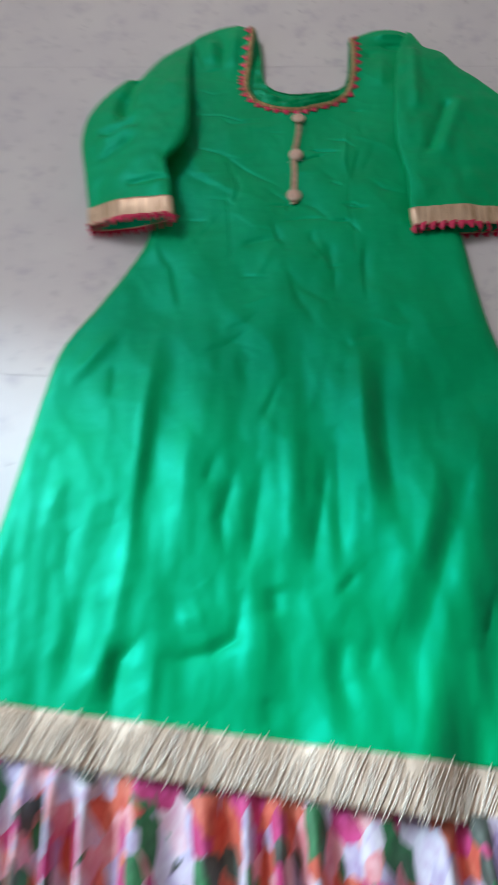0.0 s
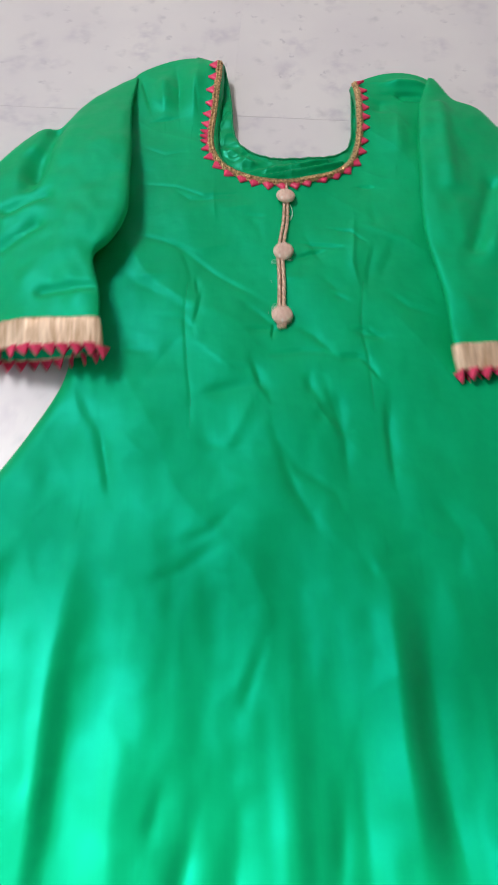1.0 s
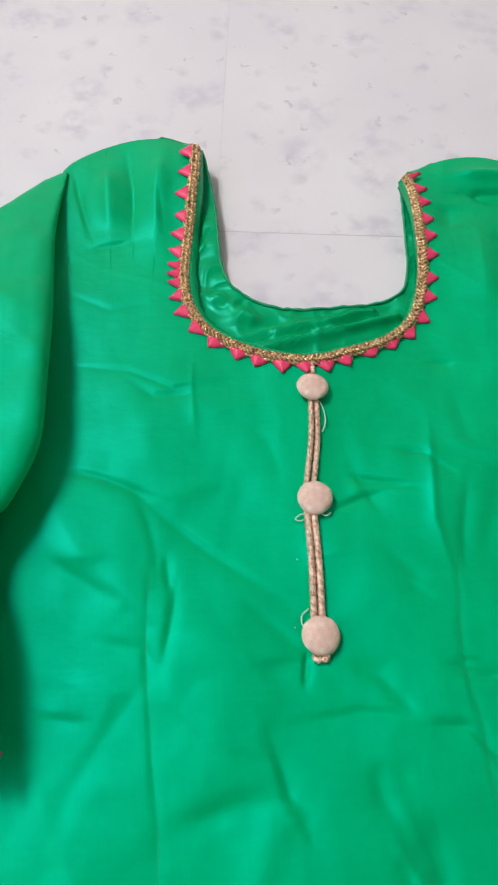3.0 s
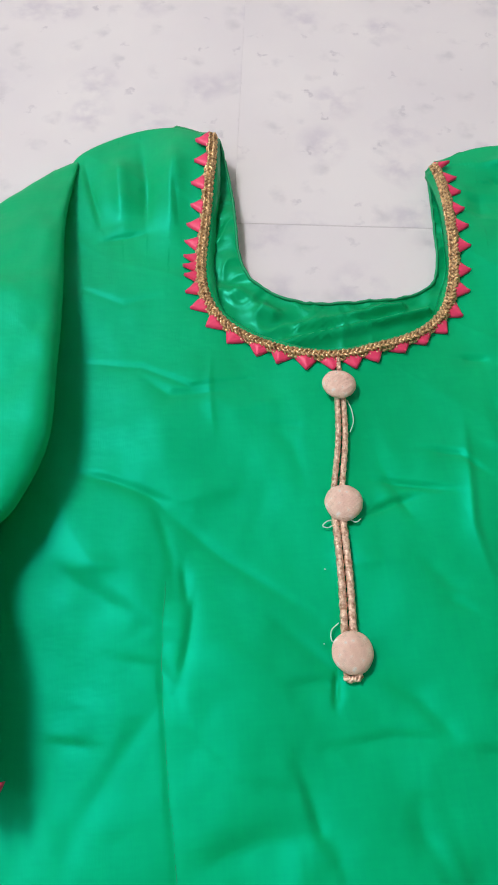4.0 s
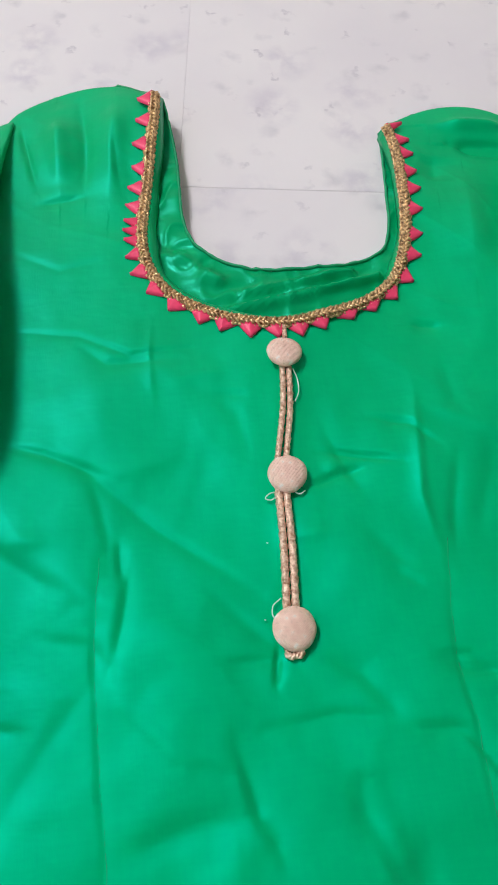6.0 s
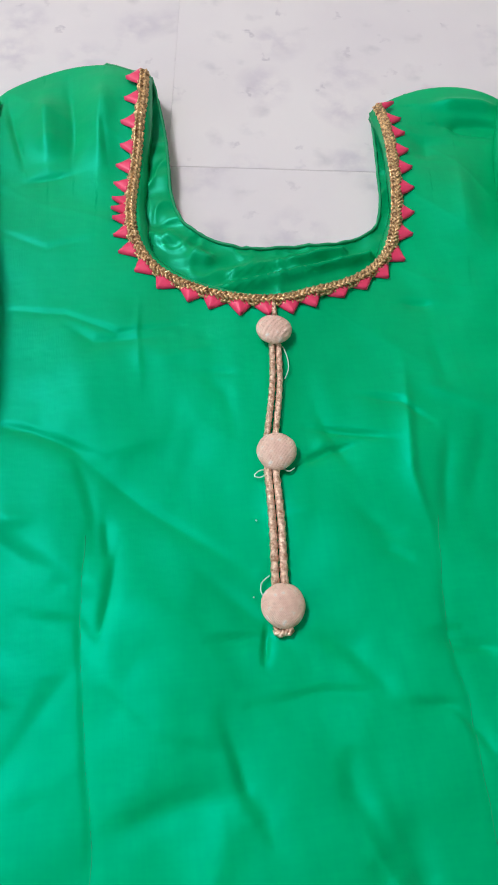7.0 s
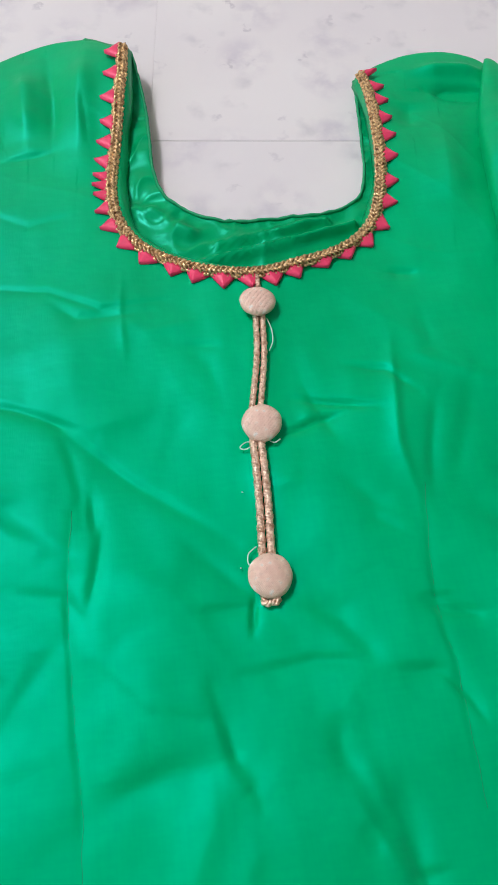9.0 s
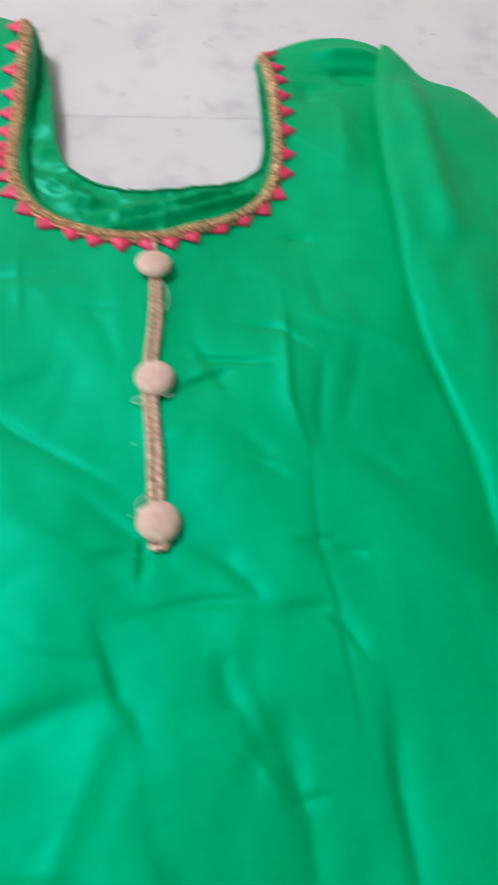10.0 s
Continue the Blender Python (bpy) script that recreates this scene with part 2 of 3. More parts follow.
def wall(name, boxes):
    pieces = [box(name, lo, hi, PAINT) for lo, hi in boxes]
    bm = bmesh.new()
    for me in pieces:
        bm.from_mesh(me)
    out = bpy.data.meshes.new(name)
    bm.to_mesh(out)
    bm.free()
    out.materials.append(PAINT)
    tagged(part(name, out), "plain off-white painted room wall", "wall", kind="structure")


W0 = X0 - WALL
wall("wall_west", [((W0, Y0, 0.002), (X0, DOOR_A, HIGH)), ((W0, DOOR_A, DOOR_H), (X0, DOOR_B, HIGH)),
                   ((W0, DOOR_B, 0.002), (X0, WIN_A, HIGH)), ((W0, WIN_A, 0.002), (X0, WIN_B, WIN_LO)),
                   ((W0, WIN_A, WIN_HI), (X0, WIN_B, HIGH)), ((W0, WIN_B, 0.002), (X0, Y1, HIGH))])
wall("wall_east", [((X1, Y0, 0.002), (X1 + WALL, Y1, HIGH))])
wall("wall_south", [((W0, Y0 - WALL, 0.002), (X1 + WALL, Y0, HIGH))])
wall("wall_north", [((W0, Y1, 0.002), (X1 + WALL, Y1 + WALL, HIGH))])
tagged(part("ceiling", box("ceiling", (W0, Y0 - WALL, HIGH + 0.002), (X1 + WALL, Y1 + WALL, HIGH + 0.15), PAINT)),
       "plain off-white painted ceiling", "ceiling", kind="structure")

# ---- dress: shape ----
# Centre line of the neck braid, from one shoulder round to the other.
NECK = [(0.0158, 1.2330), (0.0138, 1.2110), (0.0107, 1.1930), (0.0084, 1.1750), (0.0052, 1.1540), (0.0020, 1.1325), (0.0010, 1.1170), (0.0020, 1.1035),
        (0.0060, 1.0900), (0.0140, 1.0760), (0.0250, 1.0660), (0.0370, 1.0580), (0.0510, 1.0510), (0.0640, 1.0470), (0.0770, 1.0450), (0.0900, 1.0455),
        (0.1030, 1.0485), (0.1170, 1.0520), (0.1320, 1.0575), (0.1450, 1.0660), (0.1550, 1.0770), (0.1620, 1.0920), (0.1670, 1.1100), (0.1700, 1.1290),
        (0.1720, 1.1490), (0.1740, 1.1700), (0.1745, 1.1920), (0.1730, 1.2050)]
BACK_NECK = [(0.0205, 1.2360), (0.0245, 1.2130), (0.0268, 1.1900), (0.0272, 1.1640), (0.0282, 1.1350), (0.0335, 1.1175), (0.0450, 1.1065), (0.0580, 1.0985),
             (0.0800, 1.0942), (0.1040, 1.0938), (0.1250, 1.0945), (0.1400, 1.0975), (0.1530, 1.1040), (0.1600, 1.1200), (0.1640, 1.1450), (0.1680, 1.1810),
             (0.1705, 1.2090)]
SIDE_A = [(-0.335, 0.225), (-0.291, 0.406), (-0.275, 0.496), (-0.262, 0.572), (-0.243, 0.642), (-0.200, 0.708), (-0.166, 0.764),
          (-0.144, 0.808), (-0.138, 0.87), (-0.138, 0.95), (-0.130, 1.02), (-0.112, 1.12), (-0.086, 1.230)]
SIDE_B = [(0.385, 0.122), (0.338, 0.40), (0.319, 0.50), (0.303, 0.577), (0.291, 0.645), (0.286, 0.712), (0.283, 0.775), (0.272, 0.86),
          (0.264, 0.95), (0.262, 1.03), (0.262, 1.12), (0.264, 1.210)]
HEM_Y = lambda x: 0.1695 - 0.152 * (x + 0.008)

CREASES = []


def crease(wide, high, *points):
    """A ridge (high > 0) or a hollow of the cloth along a bent line, steeper on the side away from the window."""
    CREASES.append((wide, high, np.array(points, float)))


# bodice, waist and shoulders
crease(0.0043, -0.0015, (-0.05, 0.977), (-0.026, 0.954), (0.001, 0.927), (0.027, 0.907), (0.05, 0.889))
crease(0.005, -0.0010, (-0.034, 0.963), (-0.027, 0.943), (-0.023, 0.924), (-0.022, 0.906))
crease(0.0036, -0.0017, (-0.018, 0.923), (-0.016, 0.899))
crease(0.0025, -0.0025, (0.088, 0.964), (0.113, 0.958), (0.133, 0.953))
crease(0.0025, -0.0025, (0.08, 0.942), (0.099, 0.949), (0.115, 0.952))
crease(0.0076, 0.0011, (0.088, 0.952), (0.109, 0.955))
crease(0.0076, -0.0013, (0.106, 0.919), (0.119, 0.902), (0.129, 0.894))
crease(0.0076, -0.0018, (0.074, 0.861), (0.092, 0.849), (0.102, 0.836), (0.111, 0.822))
crease(0.005, -0.0023, (0.111, 0.822), (0.123, 0.82), (0.137, 0.819))
crease(0.0043, -0.0016, (0.044, 0.828), (0.078, 0.831), (0.098, 0.828), (0.111, 0.822))
crease(0.0036, -0.0016, (0.027, 0.858), (0.057, 0.858))
crease(0.0022, -0.0029, (0.055, 0.863), (0.052, 0.846))
crease(0.005, -0.0024, (0.031, 0.824), (0.036, 0.808), (0.039, 0.794), (0.047, 0.777))
crease(0.0058, 0.0018, (0.037, 0.797), (0.043, 0.781))
crease(0.0136, -0.0015, (-0.016, 0.783), (0.009, 0.791), (0.033, 0.795), (0.049, 0.791))
crease(0.0085, -0.0014, (0.085, 0.811), (0.082, 0.78))
crease(0.011, -0.0017, (0.105, 0.788), (0.109, 0.762), (0.107, 0.74))
crease(0.0085, -0.0013, (0.086, 0.767), (0.094, 0.754))
crease(0.0036, -0.0019, (0.13, 0.85), (0.144, 0.844), (0.162, 0.842))
crease(0.0036, -0.0017, (0.13, 0.822), (0.142, 0.808), (0.148, 0.794))
crease(0.0029, -0.0016, (0.118, 0.982), (0.141, 0.975), (0.156, 0.959))
crease(0.0085, -0.0009, (0.028, 1.008), (0.048, 0.99), (0.053, 0.962))
crease(0.0102, -0.0015, (0.17, 1.017), (0.17, 0.988), (0.178, 0.979))
crease(0.0058, -0.0016, (0.164, 0.956), (0.154, 0.923), (0.149, 0.897))
crease(0.0102, -0.0012, (0.188, 0.966), (0.175, 0.934), (0.162, 0.905))
crease(0.005, -0.0016, (0.156, 1.041), (0.176, 1.038))
crease(0.005, 0.0019, (0.148, 0.999), (0.138, 0.932), (0.141, 0.901))
crease(0.0043, -0.0015, (0.113, 0.896), (0.131, 0.884))
crease(0.0036, -0.0016, (0.127, 0.852), (0.144, 0.851), (0.155, 0.841))
crease(0.0058, -0.0018, (0.169, 0.894), (0.187, 0.876), (0.214, 0.866))
crease(0.0036, -0.0011, (-0.077, 1.055), (-0.038, 1.047), (-0.009, 1.031), (0.025, 1.034))
crease(0.0036, -0.0019, (-0.077, 0.98), (-0.055, 0.973), (-0.015, 0.954))
crease(0.0076, -0.0016, (-0.091, 0.932), (-0.074, 0.917), (-0.057, 0.905), (-0.04, 0.896))
crease(0.0043, -0.0010, (-0.057, 0.878), (-0.032, 0.872), (-0.024, 0.862), (-0.021, 0.85))
crease(0.0043, -0.0018, (-0.012, 0.907), (-0.016, 0.884), (-0.021, 0.863))
crease(0.0085, -0.0009, (-0.027, 0.858), (-0.048, 0.835), (-0.07, 0.803))
crease(0.0043, -0.0012, (-0.09, 0.843), (-0.059, 0.837))
crease(0.0058, -0.0014, (-0.042, 1.044), (-0.022, 1.026), (0.018, 1.027))
crease(0.0043, -0.0007, (-0.078, 1.112), (-0.049, 1.096), (-0.02, 1.103))
crease(0.0076, -0.0032, (-0.036, 1.241), (-0.032, 1.201), (-0.033, 1.158))
crease(0.0043, -0.0023, (-0.077, 1.227), (-0.071, 1.198), (-0.064, 1.165))
crease(0.0043, -0.0015, (-0.064, 1.152), (-0.033, 1.157))
crease(0.0043, -0.0015, (-0.013, 1.2), (-0.011, 1.162))
crease(0.0076, -0.0013, (0.077, 0.809), (0.093, 0.772), (0.109, 0.744))
crease(0.0085, -0.0013, (0.033, 0.795), (0.012, 0.794), (-0.018, 0.786))
crease(0.0076, -0.0013, (0.047, 0.742), (0.067, 0.708), (0.095, 0.686), (0.105, 0.656))
crease(0.0102, -0.0014, (0.104, 0.635), (0.118, 0.611), (0.147, 0.611))
crease(0.0076, -0.0012, (0.157, 0.788), (0.149, 0.741), (0.153, 0.712))
crease(0.0093, -0.0014, (-0.129, 0.804), (-0.107, 0.755), (-0.096, 0.7))
crease(0.0102, -0.0014, (0.014, 0.679), (-0.011, 0.653), (-0.04, 0.645))
crease(0.0119, 0.0012, (0.031, 0.781), (0.007, 0.737), (-0.018, 0.719))
crease(0.0076, -0.0021, (-0.106, 0.766), (-0.098, 0.724), (-0.093, 0.685))
crease(0.0093, -0.0020, (0.046, 0.752), (0.06, 0.692), (0.081, 0.647))
crease(0.0076, -0.0017, (0.096, 0.801), (0.109, 0.736), (0.107, 0.69))
crease(0.0058, -0.0023, (0.15, 0.769), (0.146, 0.688))
crease(0.0119, -0.0014, (0.174, 0.687), (0.195, 0.642), (0.183, 0.602))
crease(0.0102, -0.0014, (0.117, 0.622), (0.161, 0.632))
crease(0.0102, -0.0015, (-0.079, 0.607), (-0.037, 0.622), (0.006, 0.65))
crease(0.012, 0.006, (-0.012, 1.235), (-0.018, 1.150))
crease(0.012, 0.007, (-0.052, 1.232), (-0.050, 1.165))
crease(0.008, -0.010, (0.216, 1.188), (0.240, 1.186), (0.262, 1.183))
crease(0.009, 0.007, (0.206, 1.207), (0.264, 1.202))
crease(0.012, -0.004, (0.200, 1.178), (0.196, 1.150))
crease(0.014, 0.004, (0.216, 1.150), (0.205, 1.080))
crease(0.003, 0.0006, (0.004, 1.055), (0.002, 1.030), (0.003, 0.995))
# skirt
crease(0.018, 0.0090, (-0.122, 0.648), (-0.134, 0.519), (-0.138, 0.438), (-0.142, 0.353), (-0.154, 0.281), (-0.173, 0.236))
crease(0.018, -0.0054, (-0.117, 0.533), (-0.126, 0.438), (-0.136, 0.341))
crease(0.0216, 0.0063, (-0.082, 0.53), (-0.083, 0.435), (-0.09, 0.344))
crease(0.011, -0.0028, (-0.047, 0.473), (-0.059, 0.434))
crease(0.0099, -0.0028, (0.006, 0.511), (0.029, 0.567))
crease(0.012, -0.0054, (-0.023, 0.458), (-0.041, 0.395), (-0.038, 0.348))
crease(0.0144, -0.0063, (0.005, 0.45), (-0.006, 0.381), (-0.016, 0.335))
crease(0.0216, 0.0063, (0.036, 0.481), (0.031, 0.398), (0.034, 0.333))
crease(0.012, -0.0049, (0.078, 0.465), (0.067, 0.396), (0.053, 0.337))
crease(0.0144, -0.0063, (0.092, 0.491), (0.089, 0.413), (0.085, 0.336))
crease(0.018, 0.0072, (0.128, 0.607), (0.12, 0.49), (0.121, 0.387))
crease(0.0168, -0.0072, (0.153, 0.589), (0.146, 0.475), (0.15, 0.385))
crease(0.0264, 0.0072, (0.2, 0.471), (0.181, 0.383), (0.148, 0.305))
crease(0.0312, -0.0126, (0.228, 0.424), (0.185, 0.331), (0.152, 0.252), (0.132, 0.158))
crease(0.011, -0.0028, (0.101, 0.329), (0.077, 0.303))
crease(0.0143, -0.0044, (0.012, 0.322), (0.014, 0.284))
crease(0.012, -0.0054, (-0.022, 0.302), (-0.028, 0.265), (-0.055, 0.251), (-0.104, 0.245))
crease(0.0198, 0.0033, (-0.056, 0.293), (-0.088, 0.284))
crease(0.018, -0.0054, (0.082, 0.271), (0.073, 0.226), (0.083, 0.192))
crease(0.012, -0.0045, (-0.121, 0.274), (-0.144, 0.25), (-0.151, 0.201))
crease(0.0144, 0.0045, (-0.154, 0.276), (-0.167, 0.231), (-0.17, 0.202))
crease(0.0192, -0.0054, (-0.185, 0.321), (-0.192, 0.267), (-0.197, 0.212))
crease(0.0144, 0.0045, (-0.167, 0.66), (-0.21, 0.606), (-0.234, 0.577))
crease(0.011, -0.0028, (-0.171, 0.611), (-0.173, 0.551))
crease(0.0099, -0.0022, (-0.209, 0.671), (-0.239, 0.624))
crease(0.0154, 0.0022, (-0.222, 0.456), (-0.234, 0.399))
crease(0.0132, -0.0022, (-0.158, 0.427), (-0.161, 0.377))
crease(0.011, 0.0022, (-0.11, 0.264), (-0.112, 0.199))
crease(0.0132, -0.0022, (0.002, 0.214), (0.003, 0.176))
crease(0.0154, -0.0028, (0.111, 0.264), (0.095, 0.215))
crease(0.0099, -0.0022, (0.242, 0.311), (0.217, 0.249))
crease(0.0176, 0.0033, (0.209, 0.25), (0.194, 0.178))
# stitched darts
DARTS = ([(-0.0270, 0.914), (-0.0290, 0.887), (-0.0300, 0.866), (-0.0290, 0.841), (-0.0280, 0.813), (-0.0260, 0.791), (-0.0270, 0.755)],
         [(0.1460, 0.908), (0.1430, 0.890), (0.1390, 0.865), (0.1380, 0.849), (0.1383, 0.836), (0.1400, 0.822), (0.1390, 0.797), (0.1380, 0.764)])
for dart in DARTS:
    crease(0.0028, -0.0008, *dart)

# small tucks all over
tuck = random.Random(21)
for k in range(26):
    x0, y0, a, n = tuck.uniform(-0.10, 0.23), tuck.uniform(0.62, 1.02), tuck.gauss(-0.35, 0.45), tuck.uniform(0.02, 0.06)
    crease(tuck.uniform(0.003, 0.008), tuck.choice((-1, 1)) * tuck.uniform(0.0005, 0.0012), (x0, y0), (x0 + n * math.cos(a), y0 + n * math.sin(a)))


def fold_height(x, y):
    z = np.zeros_like(x)
    for wide, high, p in CREASES:
        reach = 4.5 * wide
        near = ((x > p[:, 0].min() - reach) & (x < p[:, 0].max() + reach) & (y > p[:, 1].min() - reach) & (y < p[:, 1].max() + reach))
        if not near.any():
            continue
        px, py = x[near], y[near]
        seg = np.diff(p, axis=0)
        size = np.linalg.norm(seg, axis=1)
        best, side, run = np.full(px.shape, 9.0), np.zeros(px.shape), np.zeros(px.shape)
        past = 0.0
        for k in range(len(seg)):
            t = np.clip(((px - p[k, 0]) * seg[k, 0] + (py - p[k, 1]) * seg[k, 1]) / size[k] ** 2, 0, 1)
            ax, ay = px - p[k, 0] - t * seg[k, 0], py - p[k, 1] - t * seg[k, 1]
            d = np.hypot(ax, ay)
            closer = d < best
            best = np.where(closer, d, best)
            side = np.where(closer, ax * seg[k, 1] - ay * seg[k, 0], side)
            run = np.where(closer, past + t * size[k], run)
            past += size[k]
        whole = p[-1] - p[0]
        turn = -1.0 if (whole[0] + whole[1]) * high < 0 else 1.0
        ease = 0.35 * past
        ends = np.clip(np.minimum(run, past - run) / ease, 0, 1)
        ends = 0.25 + 0.75 * ends * ends * (3 - 2 * ends)
        steep = np.exp(-(best / ((0.6 if wide < 0.012 else 0.8) * wide)) ** 2)
        easy = np.exp(-np.sqrt((1.15 * best / wide) ** 2 + 0.02) + 0.141)
        z[near] += high * ends * np.where(side * turn > 0, steep, easy)
    return z


def ripple(x, y):
    z = np.zeros_like(x)
    flat, fx, fy = z.ravel(), x.ravel(), y.ravel()
    for i in range(flat.size):
        a, b = float(fx[i]), float(fy[i])
        skirt = min(1.0, max(0.0, (0.72 - b) / 0.25))
        c, d = 0.8 * a + 0.6 * b, 0.8 * b - 0.6 * a
        ridge = (1 - abs(noise.noise((c * 16, d * 9, 0.7)))) ** 5
        flat[i] = (0.0052 * noise.noise((a * 12, b * 10, 0.9)) + 0.0016 * noise.noise((c * 22, d * 15, 0.3)) + 0.0005 * noise.noise((a * 60, b * 45, 4.0)) + 0.0007 * ridge
                   + skirt * (0.0040 * noise.noise((a * 24, b * 5, 9.0)) + 0.0012 * noise.noise((a * 60, b * 14, 2.0))))
    return z


def shoulder_lift(x, y):
    """How far the shoulder beside the neck stands off the floor."""
    t = np.clip((y - 1.125) / 0.11, 0, 1)
    return 0.012 * t * t * (3 - 2 * t) * np.exp(-((x - 0.002) / 0.045) ** 2)


def skirt_fall(x, y):
    """The skirt rises to its last long fold and falls away beyond it."""
    d = (x - 0.137) * 0.941 - (y - 0.158) * 0.339
    t = np.clip(d / 0.065, 0, 1)
    rise = np.where(d < 0, np.exp(-(d / 0.07) ** 2), 1.0)
    return (0.013 * rise - 0.024 * t * t * (3 - 2 * t)) * np.clip((0.54 - y) / 0.16, 0, 1)


def cloth_z(x, y, edge=1.0):
    """The height of the dress's front over the floor; edge: metres from its outline."""
    x, y = np.atleast_1d(np.asarray(x, float)), np.atleast_1d(np.asarray(y, float))
    rise = np.sqrt(np.clip(1 - (1 - np.clip(np.asarray(edge) / 0.022, 0, 1)) ** 2, 0, 1))
    skirt = np.clip((0.72 - y) / 0.3, 0, 1)
    return 0.004 + rise * np.maximum(0.0095 + 0.006 * skirt + shoulder_lift(x, y) + skirt_fall(x, y) + fold_height(x, y) + ripple(x, y), 0.0035)


def side_knots(side):
    y = np.array([p[1] for p in side])
    lo, hi = y[0], y[-1]
    return np.where(y < 0.98, 0.7 * (y - lo) / (0.98 - lo), 0.7 + 0.3 * (y - 0.98) / (hi - 0.98))


def half_panel(side, neck, bump_y, rows, cols):
    """Rows of points from the outer edge of one half to its inner edge."""
    s = np.linspace(0, 1, rows)
    outer = curve_at(side, side_knots(side), s)
    bottom = neck[0]
    d = np.r_[0, np.cumsum(np.linalg.norm(np.diff(np.array(neck), axis=0), axis=1))]
    inner_pts = [(0.045, HEM_Y(0.045)), (0.052, 0.45), (0.068, 0.8)] + list(neck)
    base = [0.7 * (p[1] - HEM_Y(0.045)) / (bottom[1] - HEM_Y(0.045)) for p in inner_pts[:3]]
    inner = curve_at(neck, 0.7 + 0.3 * d / d[-1], s)
    low = curve_at(inner_pts[:4], np.r_[base, 0.7], s)
    inner[s < 0.7] = low[s < 0.7]
    u = np.linspace(0, 1, cols)
    x = outer[:, :1] * (1 - u) + inner[:, :1] * u
    y = outer[:, 1:] * (1 - u) + inner[:, 1:] * u
    y = y + bump_y * np.sin(np.pi * u) ** 0.6 * np.clip((s - 0.8) / 0.2, 0, 1)[:, None] ** 2
    width = np.linalg.norm(outer - inner, axis=1)[:, None]
    edge = np.minimum(u * width + 0.012 * np.clip((s - 0.9) / 0.1, 0, 1)[:, None], (1 - s)[:, None] * 0.26 + 0.008)
    return x, y, edge


MID = 14
NECK_A, NECK_B = NECK[MID::-1], NECK[MID:]

dress = new("dress")
dress.location = (0.05, 0.6, 0.0)
tagged(dress, "bright green satin-cotton tunic dress laid flat on the tiled floor", "dress")
bpy.context.view_layer.update()
HOME = Matrix.Translation((-0.05, -0.6, 0.0))


def sew(name, verts, faces, mat, parent=None, label="", thick=0.0):
    ob = part(name, mesh_of(name, verts, faces, mat), parent or dress, label)
    if not parent:
        ob.matrix_parent_inverse = HOME
    if thick:
        m = ob.modifiers.new("thickness", "SOLIDIFY")
        m.thickness, m.offset = thick, -1
    return ob


def panel(name, neck_a, neck_b, mat, rows, cols, height, label, shrink=0.0):
    pieces = []
    for side, neck, rise, turn in ((SIDE_A, neck_a, 0.024, False), (SIDE_B, neck_b, 0.019, True)):
        pts = [(x + shrink * (1 if not turn else -1), y) for x, y in side]
        x, y, edge = half_panel(pts, neck, rise, rows, cols)
        z = height(x, y, edge)
        v = np.stack([x, y, z], -1).reshape(-1, 3)
        f = grid_faces(rows, cols)
        pieces.append((v, [q[::-1] for q in f] if turn else f))
    v, f = joined(pieces)
    bm = bmesh.new()
    me = mesh_of(name, v, f, mat)
    bm.from_mesh(me)
    bmesh.ops.remove_doubles(bm, verts=bm.verts, dist=0.0004)
    bm.to_mesh(me)
    bm.free()
    me.polygons.foreach_set("use_smooth", [True] * len(me.polygons))
    ob = part(name, me, dress, label)
    ob.matrix_parent_inverse = HOME
    m = ob.modifiers.new("thickness", "SOLIDIFY")
    m.thickness, m.offset = 0.0007, -1
    return ob


panel("front_panel", NECK_A, NECK_B, GREEN, 760, 185, cloth_z, "wrinkled bright green front with stitched darts")


def back_z(x, y, edge):
    up = np.clip((y - 1.06) / 0.18, 0, 1)
    lift = 0.005 * np.exp(-((x - 0.025) / 0.014) ** 2) * np.exp(-((y - 1.17) / 0.05) ** 2)
    dent = np.zeros_like(x)
    for k, (a, b) in enumerate(zip(x.ravel(), y.ravel())):
        dent.flat[k] = 0.0020 * noise.noise((a * 60, b * 95, 1.0)) + 0.0016 * (1 - abs(noise.noise((a * 55, b * 38, 7.0)))) ** 6
    for x0, y0, x1, y1, wide, high in ((0.050, 1.064, 0.145, 1.082, 0.0030, 0.0060), (0.062, 1.078, 0.130, 1.089, 0.0025, 0.0035), (0.055, 1.072, 0.135, 1.083, 0.003, -0.002),
                                       (0.012, 1.122, 0.036, 1.098, 0.006, -0.002), (0.024, 1.108, 0.046, 1.088, 0.005, 0.005)):
        dx, dy = x1 - x0, y1 - y0
        t = np.clip(((x - x0) * dx + (y - y0) * dy) / (dx * dx + dy * dy), 0, 1)
        dent = dent + high * np.exp(-((x - x0 - t * dx) ** 2 + (y - y0 - t * dy) ** 2) / wide**2)
    seam = np.clip((y - 1.185) / 0.05, 0, 1) ** 1.5 * np.exp(-((x - 0.01) / 0.05) ** 2)
    return 0.0035 + 0.004 * up * np.clip(edge / 0.01, 0, 1) + 0.013 * seam + lift + np.maximum(dent, -0.002)


BM = 8
panel("back_panel", BACK_NECK[BM::-1], BACK_NECK[BM:], LINING, 460, 120, back_z, "shiny green lining of the back", 0.012)

